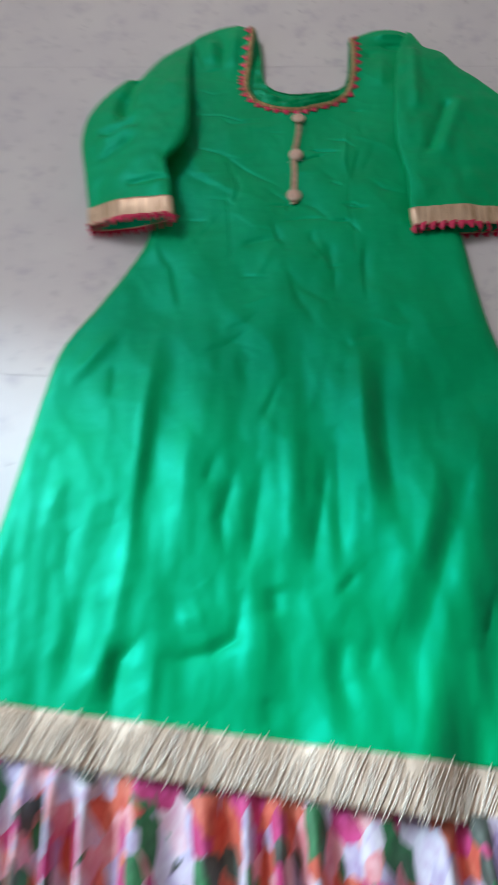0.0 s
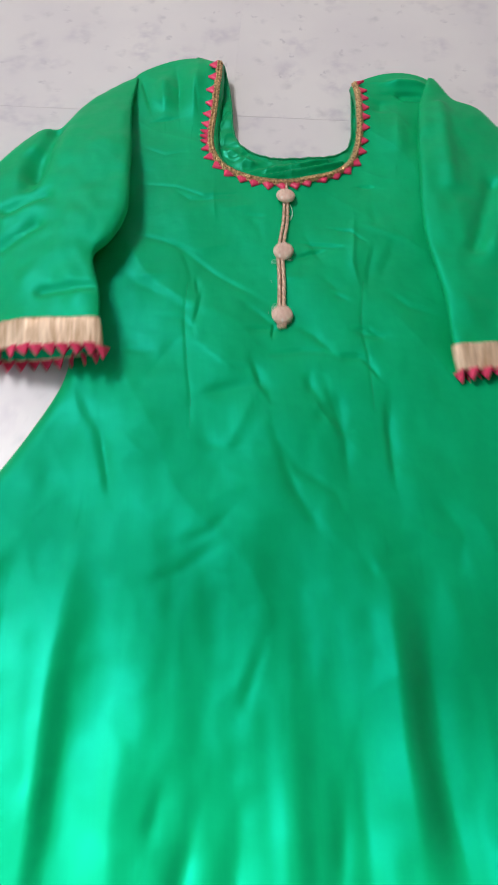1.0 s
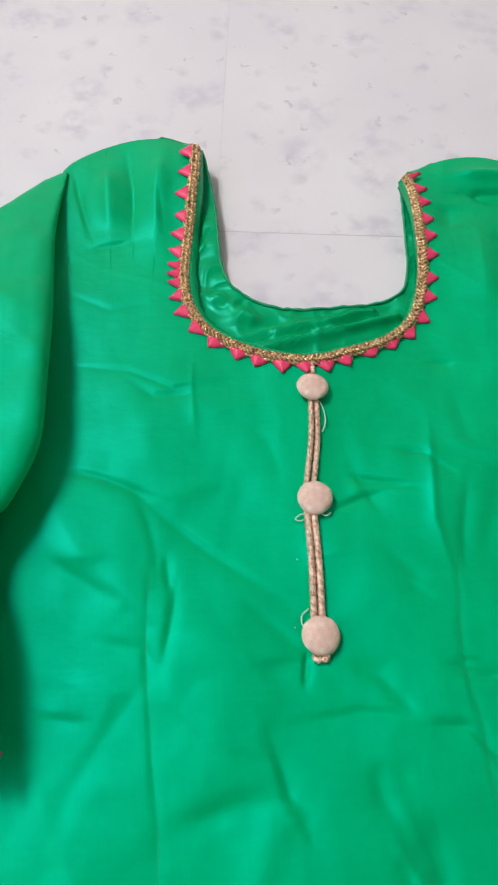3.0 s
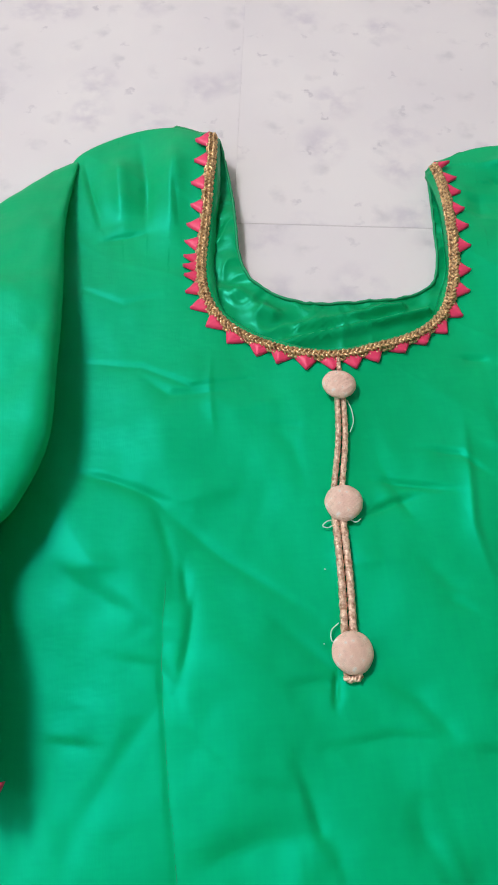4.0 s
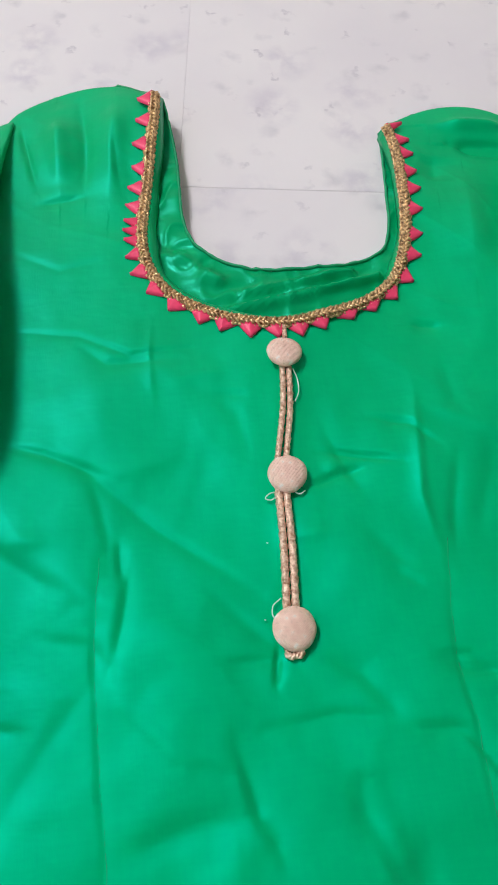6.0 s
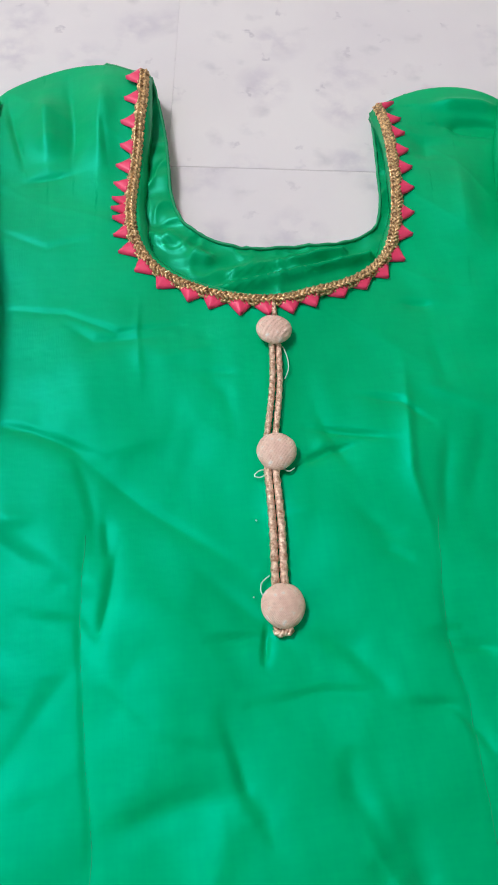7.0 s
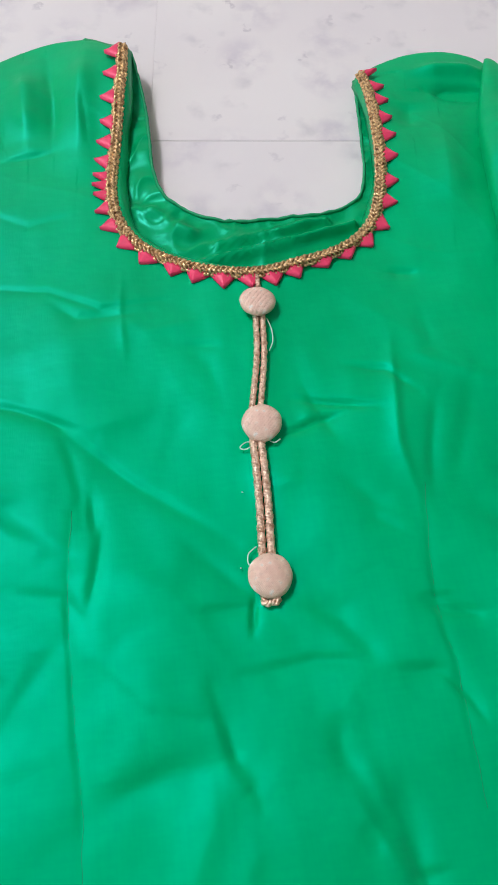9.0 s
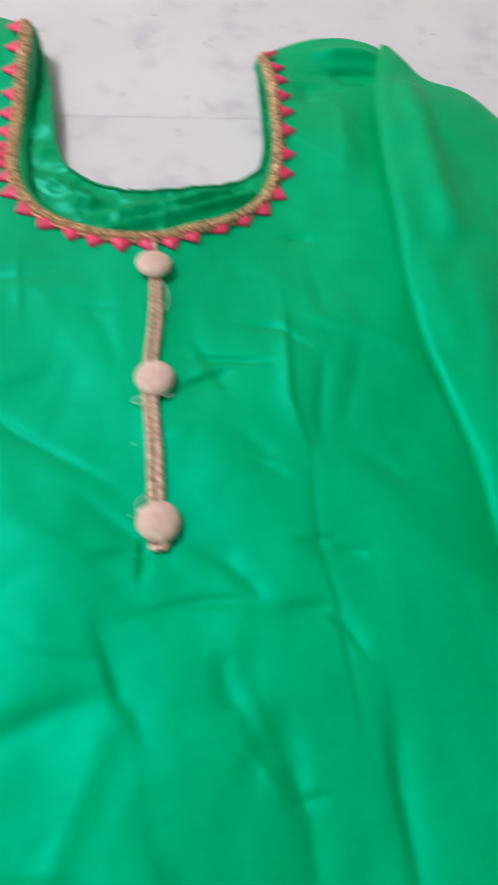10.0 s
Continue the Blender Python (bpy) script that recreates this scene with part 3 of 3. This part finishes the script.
# rolled edge of the back neckline
q, _ = along(BACK_NECK, 0.003)
edge_z = back_z(q[:, 0], q[:, 1], np.full(len(q), 1.0)) + 0.0006
SEAM, _, _ = material("dark_green_thread", (0.0, 0.30, 0.12), 0.7)
wob = np.array([noise.noise((k * 0.9, 0.0, 3.0)) for k in range(len(q))])
v, f = tube(np.c_[q, edge_z + 0.0005 * wob], 0.0010 + 0.0005 * wob, 6)
sew("neck_piping", v, f, SEAM, label="rolled dark green edge of the back neckline")

# stitched dart seams
for dart in DARTS:
    p, _ = along(dart, 0.003)
    sew("dart_seam", *tube(np.c_[p, cloth_z(p[:, 0], p[:, 1]) - 0.0001] + np.c_[0.0003 * np.sin(p[:, 1] * 300), 0 * p], 0.00022, 5), SEAM)

# ---- dress: neck braid ----
q, w = along(NECK, 0.0008)
side = np.stack([w[:, 1], -w[:, 0]], 1)          # towards the outside of the neck
if (side[len(q) // 2] @ np.array((0, 1.0))) > 0:
    side = -side
top_z = cloth_z(q[:, 0], q[:, 1]) + 0.0022
lap = np.linspace(0, len(q) * 0.0008, len(q)) * 2 * math.pi / 0.0088
for k in range(3):
    ph = lap + 2 * math.pi * k / 3
    z = top_z + 0.0013 * np.sin(2 * ph) + 0.0008
    v, f = tube(np.c_[q + side * (0.0019 * np.sin(ph))[:, None], z], 0.00100 + 0.0002 * np.sin(lap * 6), 6)
    sew("braid_strand", v, f, GOLD_CORD, label="plaited gold cord round the neckline")
for off in (-0.0029, 0.0029):
    v, f = tube(np.c_[q + side * (off + 0.0004 * np.sin(lap * 2))[:, None], top_z - 0.0003 + 0.0005 * np.sin(lap * 4)], 0.0009 + 0.0003 * np.sin(lap * 4), 6)
    sew("braid_edge", v, f, GOLD_CORD)
v, f = [], []
for i in range(0, len(q), 4):
    v += [(*(q[i] + side[i] * o), top_z[i] - 0.0008) for o in (-0.0034, 0.0, 0.0034)]
sew("braid_backing", v, grid_faces(len(v) // 3, 3), GOLD_CORD, thick=0.0005)


# turned-in facing under the braid
v, rows = [], 0
for i in range(0, len(q), 5):
    n = 0.3 + 0.7 * abs(math.sin(3.2 * i / len(q) + 0.4)) + 0.25 * noise.noise((i * 0.03, 2.0, 0.0))
    v += [(*(q[i] - side[i] * o * (n if o > 0.004 else 1.0)), max(top_z[i] - 0.0008 - d, 0.0045)) for o, d in ((0.0030, 0.0), (0.0060, 0.0012), (0.0085, 0.0042), (0.0092, 0.0075))]
sew("neck_facing", v, grid_faces(len(v) // 4, 4), LINING, label="turned-in green facing inside the neckline", thick=0.0005)


# ---- folded triangles ----
def triangle_mesh():
    """A folded, padded triangle: base on the x axis, tip towards -y."""
    rows, cols, v = 6, 9, []
    for i in range(rows):
        t = i / (rows - 1)
        half = 0.0080 * (1 - t) ** 0.95 + 0.0005
        for j in range(cols):
            u = 2 * j / (cols - 1) - 1
            z = 0.0022 * (1 - abs(u) ** 1.8) * (1 - 0.4 * t) + 0.0004 - 0.0007 * math.exp(-((u - 0.3) / 0.12) ** 2) * (1 - t)
            v.append((u * half, 0.0015 - 0.0103 * t, z))
    n = len(v)
    f = grid_faces(rows, cols)
    ring = [i * cols for i in range(rows)] + [n - cols + j for j in range(1, cols)] + [i * cols + cols - 1 for i in range(rows - 2, -1, -1)] + list(range(cols - 2, 0, -1))
    v += [(v[i][0], v[i][1], -0.0006) for i in ring]
    m = len(ring)
    f += [(ring[k], ring[(k + 1) % m], n + (k + 1) % m, n + k) for k in range(m)]
    me = mesh_of("trim_triangle", v, [q[::-1] for q in f], PINK)
    bm = bmesh.new()
    bm.from_mesh(me)
    bmesh.ops.recalc_face_normals(bm, faces=bm.faces)
    bm.to_mesh(me)
    bm.free()
    me.polygons.foreach_set("use_smooth", [True] * len(me.polygons))
    return me


TRIANGLE = triangle_mesh()


def put_triangle(parent, at, out, wide=1.0, lengthen=1.0, lean=0.0, up=(0, 0, 1)):
    out = Vector(out).normalized()
    z = Vector(up).normalized()
    xa = (-out).cross(z).normalized()
    za = xa.cross(-out).normalized()
    m = Matrix((xa, -out, za)).transposed().to_4x4()
    ob = part("trim_triangle", TRIANGLE, parent)
    if parent == dress:
        ob.matrix_parent_inverse = HOME
    ob.matrix_basis = Matrix.Translation(at) @ m @ pose(0, 0, 0, 0, 0, lean) @ Matrix.Diagonal((wide, lengthen, 1, 1))
    return ob


rng = random.Random(5)
# places of the triangles along the braid, in millimetres
PLACES = [4, 23, 42, 60, 75, 90, 103, 110, 118, 128, 141, 156, 172, 189, 203, 218, 232, 245, 258, 276, 292, 307, 322, 339, 354, 373, 390, 406, 424, 438, 450, 453, 456]
for k, at in enumerate(PLACES):
    i = min(len(q) - 1, int(at / 1000 / 0.0008))
    near = min(at - PLACES[k - 1] if k else 18, PLACES[k + 1] - at if k + 1 < len(PLACES) else 6)
    p = q[i] + side[i] * 0.0028
    z = float(cloth_z(p[0], p[1])[0]) + 0.0012
    curl = 0.55 if 272 < at < 300 else 0.8 if 150 < at < 320 else 1.0
    put_triangle(dress, (p[0], p[1], z), (side[i][0], side[i][1], -0.06 if near > 9 else 0.15),
                 min(1.0, 0.30 + near / 22), curl * rng.uniform(0.92, 1.08), rng.uniform(-9, 9))


# ---- buttons and cords ----
def rope(points, radius, pitch):
    """Two strands twisted round each other along points on the front of the dress."""
    p, wy = along(points, 0.0007)
    s = np.stack([wy[:, 1], -wy[:, 0]], 1)
    z = cloth_z(p[:, 0], p[:, 1]) + radius + 0.0006
    a = np.arange(len(p)) * 0.0007 * 2 * math.pi / pitch
    return joined([tube(np.c_[p + s * (radius * 0.55 * np.cos(a + h))[:, None], z + radius * 0.55 * np.sin(a + h)], radius * 0.62, 6)
                   for h in (0, math.pi)])


B1, B2, B3 = (0.0780, 1.0232), (0.0702, 0.9490), (0.0632, 0.8705)
sew("neck_loop", *rope([(0.0805, 1.0475), (0.0800, 1.034)], 0.0014, 0.004), PALE_CORD)
for pts in ([(0.0765, 1.020), (0.0735, 0.992), (0.0663, 0.958)], [(0.0800, 1.020), (0.0775, 0.992), (0.0708, 0.958)],
            [(0.0648, 0.945), (0.0636, 0.912), (0.0606, 0.875)], [(0.0688, 0.945), (0.0678, 0.912), (0.0650, 0.875)]):
    sew("button_cord", *rope(pts, 0.0017 if pts[0][1] > 1.0 else 0.0020, 0.0032), PALE_CORD, label="twisted rose-gold cord")
sew("cord_end", *rope([(0.0602, 0.8630), (0.0590, 0.8592), (0.0612, 0.8582), (0.0632, 0.8590), (0.0650, 0.8582), (0.0652, 0.8620)], 0.0017, 0.004), PALE_CORD, label="frayed knotted cord end")


def button_mesh():
    v, f, n = [], [], 32
    prof = [(0.0, 0.0060), (0.0025, 0.0059), (0.0050, 0.0056), (0.0075, 0.0049), (0.0094, 0.0039), (0.0105, 0.0027), (0.0110, 0.0014), (0.0107, 0.0002), (0.0095, -0.0006), (0.0040, -0.0008)]
    for r, z in prof:
        for k in range(n):
            a = 2 * math.pi * k / n
            wob = 1 + 0.012 * math.sin(3 * a + 1) + 0.008 * math.sin(7 * a)
            v.append((r * wob * math.cos(a), r * wob * math.sin(a), z))
    for i in range(len(prof) - 1):
        f += [(i * n + k, (i + 1) * n + k, (i + 1) * n + (k + 1) % n, i * n + (k + 1) % n) for k in range(n)]
    f.append(tuple((len(prof) - 1) * n + k for k in range(n))[::-1])
    me = mesh_of("button", v, f, BUTTON)
    bm = bmesh.new()
    bm.from_mesh(me)
    bmesh.ops.remove_doubles(bm, verts=bm.verts, dist=0.00005)
    bmesh.ops.recalc_face_normals(bm, faces=bm.faces)
    bm.to_mesh(me)
    bm.free()
    me.polygons.foreach_set("use_smooth", [True] * len(me.polygons))
    return me


BUTTON_MESH = button_mesh()
for (bx, by), tilt, size in ((B1, (-6, 3), 0.92), (B2, (4, -4), 0.94), (B3, (7, 2), 0.96)):
    ob = part("button", BUTTON_MESH, dress, "cloth-covered domed button with glittering beige-pink weave")
    ob.matrix_parent_inverse = HOME
    ob.matrix_basis = pose(bx, by, float(cloth_z(bx, by)[0]) + 0.0035, tilt[0], tilt[1], rng.uniform(0, 180)) @ Matrix.Scale(size, 4)


def loose_thread(points):
    p, _ = along(points, 0.001)
    z = cloth_z(p[:, 0], p[:, 1]) + 0.0016 + 0.001 * np.sin(np.linspace(0, 3.1, len(p)))
    sew("loose_thread", *tube(np.c_[p, z], 0.00035, 5), THREAD)


loose_thread([(0.082, 1.014), (0.0835, 1.006), (0.083, 0.998), (0.0805, 0.993)])
loose_thread([(0.066, 0.9405), (0.060, 0.940), (0.0575, 0.9375), (0.060, 0.9365), (0.064, 0.9385)])
loose_thread([(0.072, 0.9405), (0.0755, 0.938), (0.0785, 0.940)])
loose_thread([(0.059, 0.886), (0.0545, 0.882), (0.0545, 0.877), (0.058, 0.8755)])


# two specks of lint, drawn as very short threads
loose_thread([(0.0555, 0.9145), (0.0562, 0.9140)])
loose_thread([(0.0500, 0.8765), (0.0506, 0.8762)])


# ---- sleeves ----
def sleeve(outer, inner, z_outer, z_inner, thick, drop, label, creases):
    rows, ring = 150, 120
    s = np.linspace(0, 1, rows)
    ko = np.linspace(0, 1, len(outer))
    ki = np.linspace(0, 1, len(inner))
    po, pi = curve_at(outer, ko, s), curve_at(inner, ki, s)
    th = np.linspace(0, 2 * math.pi, ring, endpoint=False)
    wgt = (1 - np.cos(th)) / 2

    def section(a, b, za, zb, h, lift):
        xy = a[None] * (1 - wgt)[:, None] + b[None] * wgt[:, None]
        mid = za * (1 - wgt) + zb * wgt
        z = mid + h * np.sign(np.sin(th)) * np.abs(np.sin(th)) ** 0.6
        return np.c_[xy, np.maximum(z, 0.0045 + lift)]

    v = []
    for i in range(rows):
        h = np.interp(s[i], [0, 0.08, 0.3, 1], [0.002, 0.007, thick[0], thick[1]])
        sec = section(po[i], pi[i], np.interp(s[i], [0, 1], z_outer), np.interp(s[i], [0, 0.12, 0.35, 1], (0.015, z_inner[0], 0.5 * sum(z_inner) + 0.004, z_inner[1])), h, 0.0)
        for k in range(ring):
            if 0 < th[k] < math.pi:
                e = min(1.0, math.sin(th[k]) * 1.6)
                dz = 0.0028 * noise.noise((sec[k][0] * 26, sec[k][1] * 20, 6.0)) + 0.0012 * noise.noise((sec[k][0] * 70, sec[k][1] * 50, 1.0))
                for x0, y0, x1, y1, wide, high in creases:
                    dx, dy = x1 - x0, y1 - y0
                    n = dx * dx + dy * dy
                    t = min(1, max(0, ((sec[k][0] - x0) * dx + (sec[k][1] - y0) * dy) / n))
                    d2 = (sec[k][0] - x0 - t * dx) ** 2 + (sec[k][1] - y0 - t * dy) ** 2
                    dz += high * math.exp(-d2 / wide**2)
                sec[k][2] += e * dz
        v += list(sec)
    rim = np.array(v[-ring:]) * 1.0
    v += list(rim + 0.95 * np.array(drop))
    f = [(i * ring + k, (i + 1) * ring + k, (i + 1) * ring + (k + 1) % ring, i * ring + (k + 1) % ring) for i in range(rows) for k in range(ring)]
    f.append(tuple(range(ring)))
    body = sew("sleeve", v, f, GREEN, label=label)
    m = body.modifiers.new("thickness", "SOLIDIFY")
    m.thickness, m.offset = 0.0008, -1
    # gold band
    last = rim
    centre = last.mean(0)
    fall = np.array(drop)
    cuff, n = [], 9
    for i in range(n):
        t = i / (n - 1)
        ringpts = last + fall * t
        outw = (last - centre) * np.array((1, 1, 1.0))
        outw /= np.linalg.norm(outw, axis=1)[:, None]
        swell = 0.0014 + 0.0008 * math.sin(t * math.pi)
        c = ringpts + outw * swell - fall * 0.02
        c[:, 2] = np.maximum(c[:, 2], 0.002)
        cuff += list(c)
    f = [(i * ring + k, (i + 1) * ring + k, (i + 1) * ring + (k + 1) % ring, i * ring + (k + 1) % ring) for i in range(n - 1) for k in range(ring)]
    band = sew("cuff_band", cuff, f, GOLD_BAND, body, "crinkled pale gold tissue band")
    m = band.modifiers.new("thickness", "SOLIDIFY")
    m.thickness, m.offset = 0.0010, -1
    # triangles round the opening
    end = np.array(cuff[-ring:])
    loop = np.r_[end, end[:1]]
    d = np.r_[0, np.cumsum(np.linalg.norm(np.diff(loop, axis=0), axis=1))]
    count = int(d[-1] / 0.0125)
    mid = end.mean(0)
    for k in range(count):
        g = (k + 0.5) * d[-1] / count
        at = np.array([np.interp(g, d, loop[:, c]) for c in range(3)])
        up = at - mid
        up[1] *= 0.1
        up = up * np.array((0.35, 1, 1.6))
        at[2] = max(at[2], 0.0035)
        out = fall / np.linalg.norm(fall) + np.array((rng.uniform(-0.1, 0.1), 0, -0.03))
        if at[2] < 0.008:
            out[2] = max(out[2], 0.0)
        put_triangle(body, tuple(at), tuple(out), 0.92, rng.uniform(0.95, 1.1), rng.uniform(-8, 8), tuple(up / np.linalg.norm(up)))
    return body


sleeve([(-0.098, 1.222), (-0.143, 1.174), (-0.163, 1.139), (-0.191, 1.130), (-0.234, 1.072), (-0.246, 1.009), (-0.236, 0.937), (-0.224, 0.862)],
       [(-0.081, 1.227), (-0.0855, 1.162), (-0.083, 1.090), (-0.0825, 1.030), (-0.0845, 0.985), (-0.098, 0.950), (-0.114, 0.927), (-0.106, 0.882), (-0.104, 0.848)],
       (0.014, 0.020), (0.025, 0.047), (0.017, 0.010), (0.002, -0.026, -0.008),
       "wrinkled green sleeve with folds near the elbow",
       [(-0.166, 1.128, -0.180, 1.05, 0.010, -0.011), (-0.186, 1.075, -0.184, 1.030, 0.010, -0.007), (-0.205, 0.998, -0.166, 1.012, 0.007, -0.006),
        (-0.205, 0.982, -0.170, 0.994, 0.008, 0.003), (-0.203, 0.949, -0.172, 0.970, 0.007, -0.005), (-0.110, 0.885, -0.160, 0.886, 0.005, -0.004)])
sleeve([(0.270, 1.210), (0.284, 1.172), (0.309, 1.153), (0.328, 1.116), (0.356, 1.080), (0.386, 1.024), (0.382, 0.955), (0.369, 0.890), (0.353, 0.818)],
       [(0.262, 1.210), (0.2405, 1.150), (0.2295, 1.092), (0.2215, 1.035), (0.2155, 0.985), (0.2140, 0.948), (0.2165, 0.912), (0.2190, 0.875), (0.2165, 0.818)],
       (0.012, 0.014), (0.019, 0.026), (0.011, 0.009), (0.003, -0.025, -0.007),
       "smooth green sleeve laid over the side of the dress",
       [(0.259, 0.933, 0.293, 1.017, 0.009, -0.007), (0.275, 0.930, 0.310, 1.020, 0.012, 0.005), (0.262, 1.150, 0.250, 1.02, 0.008, 0.004)])


# ---- hem border and frill ----
def hem_strip(y_lo, y_hi, rows, cols, height):
    t, j = np.meshgrid(np.linspace(0, 1, rows), np.linspace(0, 1, cols), indexing="ij")
    x = -0.332 + 0.712 * j.ravel()
    y = HEM_Y(x) + y_hi + (y_lo - y_hi) * t.ravel()
    x = x - 0.06 * (0.17 - y) * (0.05 - x)
    return np.c_[x, y, height(x, y)], [f[::-1] for f in grid_faces(rows, cols)]


def hem_edge(x):
    return np.minimum(x + 0.335, 0.383 - x)


def border_z(x, y):
    e = np.clip(hem_edge(x) / 0.02, 0.02, 1.0)
    return 0.003 + (cloth_z(x, np.maximum(y, HEM_Y(x) - 0.02)) - 0.001) * e


sew("hem_border", *hem_strip(-0.043, 0.004, 12, 360, border_z), GOLD_HEM, label="wide gold tissue border above the frill", thick=0.0008)

# glints of the border's glitter, drawn out by motion, built as pale tubes
COUNT = 420
tx = -0.325 + 0.70 * (np.arange(COUNT) + np.random.rand(COUNT)) / COUNT
lo = np.random.uniform(-0.047, -0.032, COUNT)
hi = np.minimum(lo + np.random.uniform(0.020, 0.045, COUNT), 0.009)
lean = np.random.uniform(0.35, 0.6, COUNT)
step = np.linspace(0, 1, 6)
ys = HEM_Y(tx)[:, None] + hi[:, None] + (lo - hi)[:, None] * step
xs = tx[:, None] + (ys - HEM_Y(tx)[:, None]) * lean[:, None]
zs = border_z(xs.ravel(), ys.ravel()).reshape(xs.shape) + 0.0012
thin = np.random.uniform(0.0003, 0.00065, COUNT)
v, f = joined([tube(np.c_[xs[k], ys[k], zs[k]], thin[k], 3) for k in range(COUNT)])
streaks = sew("border_glint_streaks", v, f, GLINT_GOLD, label="pale streaks imitating drawn-out glints of the border's glitter")
streaks["kind"] = "stuff"


def frill_z(x, y):
    depth = np.clip((HEM_Y(x) - 0.035 - y) / 0.05, 0, 1)
    lift = 0.004 * np.clip(hem_edge(x) / 0.02, 0.1, 1.0)
    z = 0.010 + 0.014 * depth * np.sin(x * 150 + 2.2 * np.sin(x * 31) + 3.0 * (y - 0.1)) + 0.004 * depth * np.sin(x * 61 + 1.0)
    return np.maximum(lift + z, 0.0015)


sew("frill", *hem_strip(-0.20, -0.036, 40, 420, frill_z), FLORAL, label="gathered frill printed with pink, lilac and orange flowers", thick=0.0006)

# ---- floor tiles ----
TILE_SIZE, JOINT, TURN = 0.6, 0.0008, -6.4
bm = bmesh.new()
bmesh.ops.create_cube(bm, size=1)
for vert in bm.verts:
    vert.co = (vert.co[0] * (TILE_SIZE - 0.12 * JOINT), vert.co[1] * (TILE_SIZE - JOINT), (vert.co[2] - 0.5) * 0.012)
bmesh.ops.bevel(bm, geom=[e for e in bm.edges if all(w.co[2] > -0.001 for w in e.verts)], offset=0.00015, segments=1, affect="EDGES")
tile_mesh = bpy.data.meshes.new("tile")
bm.to_mesh(tile_mesh)
bm.free()
tile_mesh.materials.append(TILE)
turn = Matrix.Translation((0.0265, 1.1758, 0)) @ pose(0, 0, 0, 0, 0, TURN)


def cut_tile(place):
    """A tile's own mesh, cut along the walls."""
    bm = bmesh.new()
    bm.from_mesh(tile_mesh)
    bm.transform(place)
    for co, no in (((X0, 0, 0), (-1, 0, 0)), ((X1, 0, 0), (1, 0, 0)), ((0, Y0, 0), (0, -1, 0)), ((0, Y1, 0), (0, 1, 0))):
        bmesh.ops.bisect_plane(bm, geom=bm.verts[:] + bm.edges[:] + bm.faces[:], plane_co=co, plane_no=no, clear_outer=True)
    bm.transform(place.inverted())
    me = bpy.data.meshes.new("tile")
    bm.to_mesh(me)
    left = len(bm.faces)
    bm.free()
    me.materials.append(TILE)
    return me if left else None


for i in range(-6, 7):
    for j in range(-8, 6):
        place = turn @ pose((i + 0.5) * TILE_SIZE, (j + 0.5) * TILE_SIZE, 0, 0, 0, 180 * rng.randrange(2))
        c = place.translation
        inside = X0 + 0.34 < c[0] < X1 - 0.34 and Y0 + 0.34 < c[1] < Y1 - 0.34
        near = X0 - 0.34 < c[0] < X1 + 0.34 and Y0 - 0.34 < c[1] < Y1 + 0.34
        me = tile_mesh if inside else cut_tile(place) if near else None
        if me:
            part("tile", me, floor).matrix_basis = place
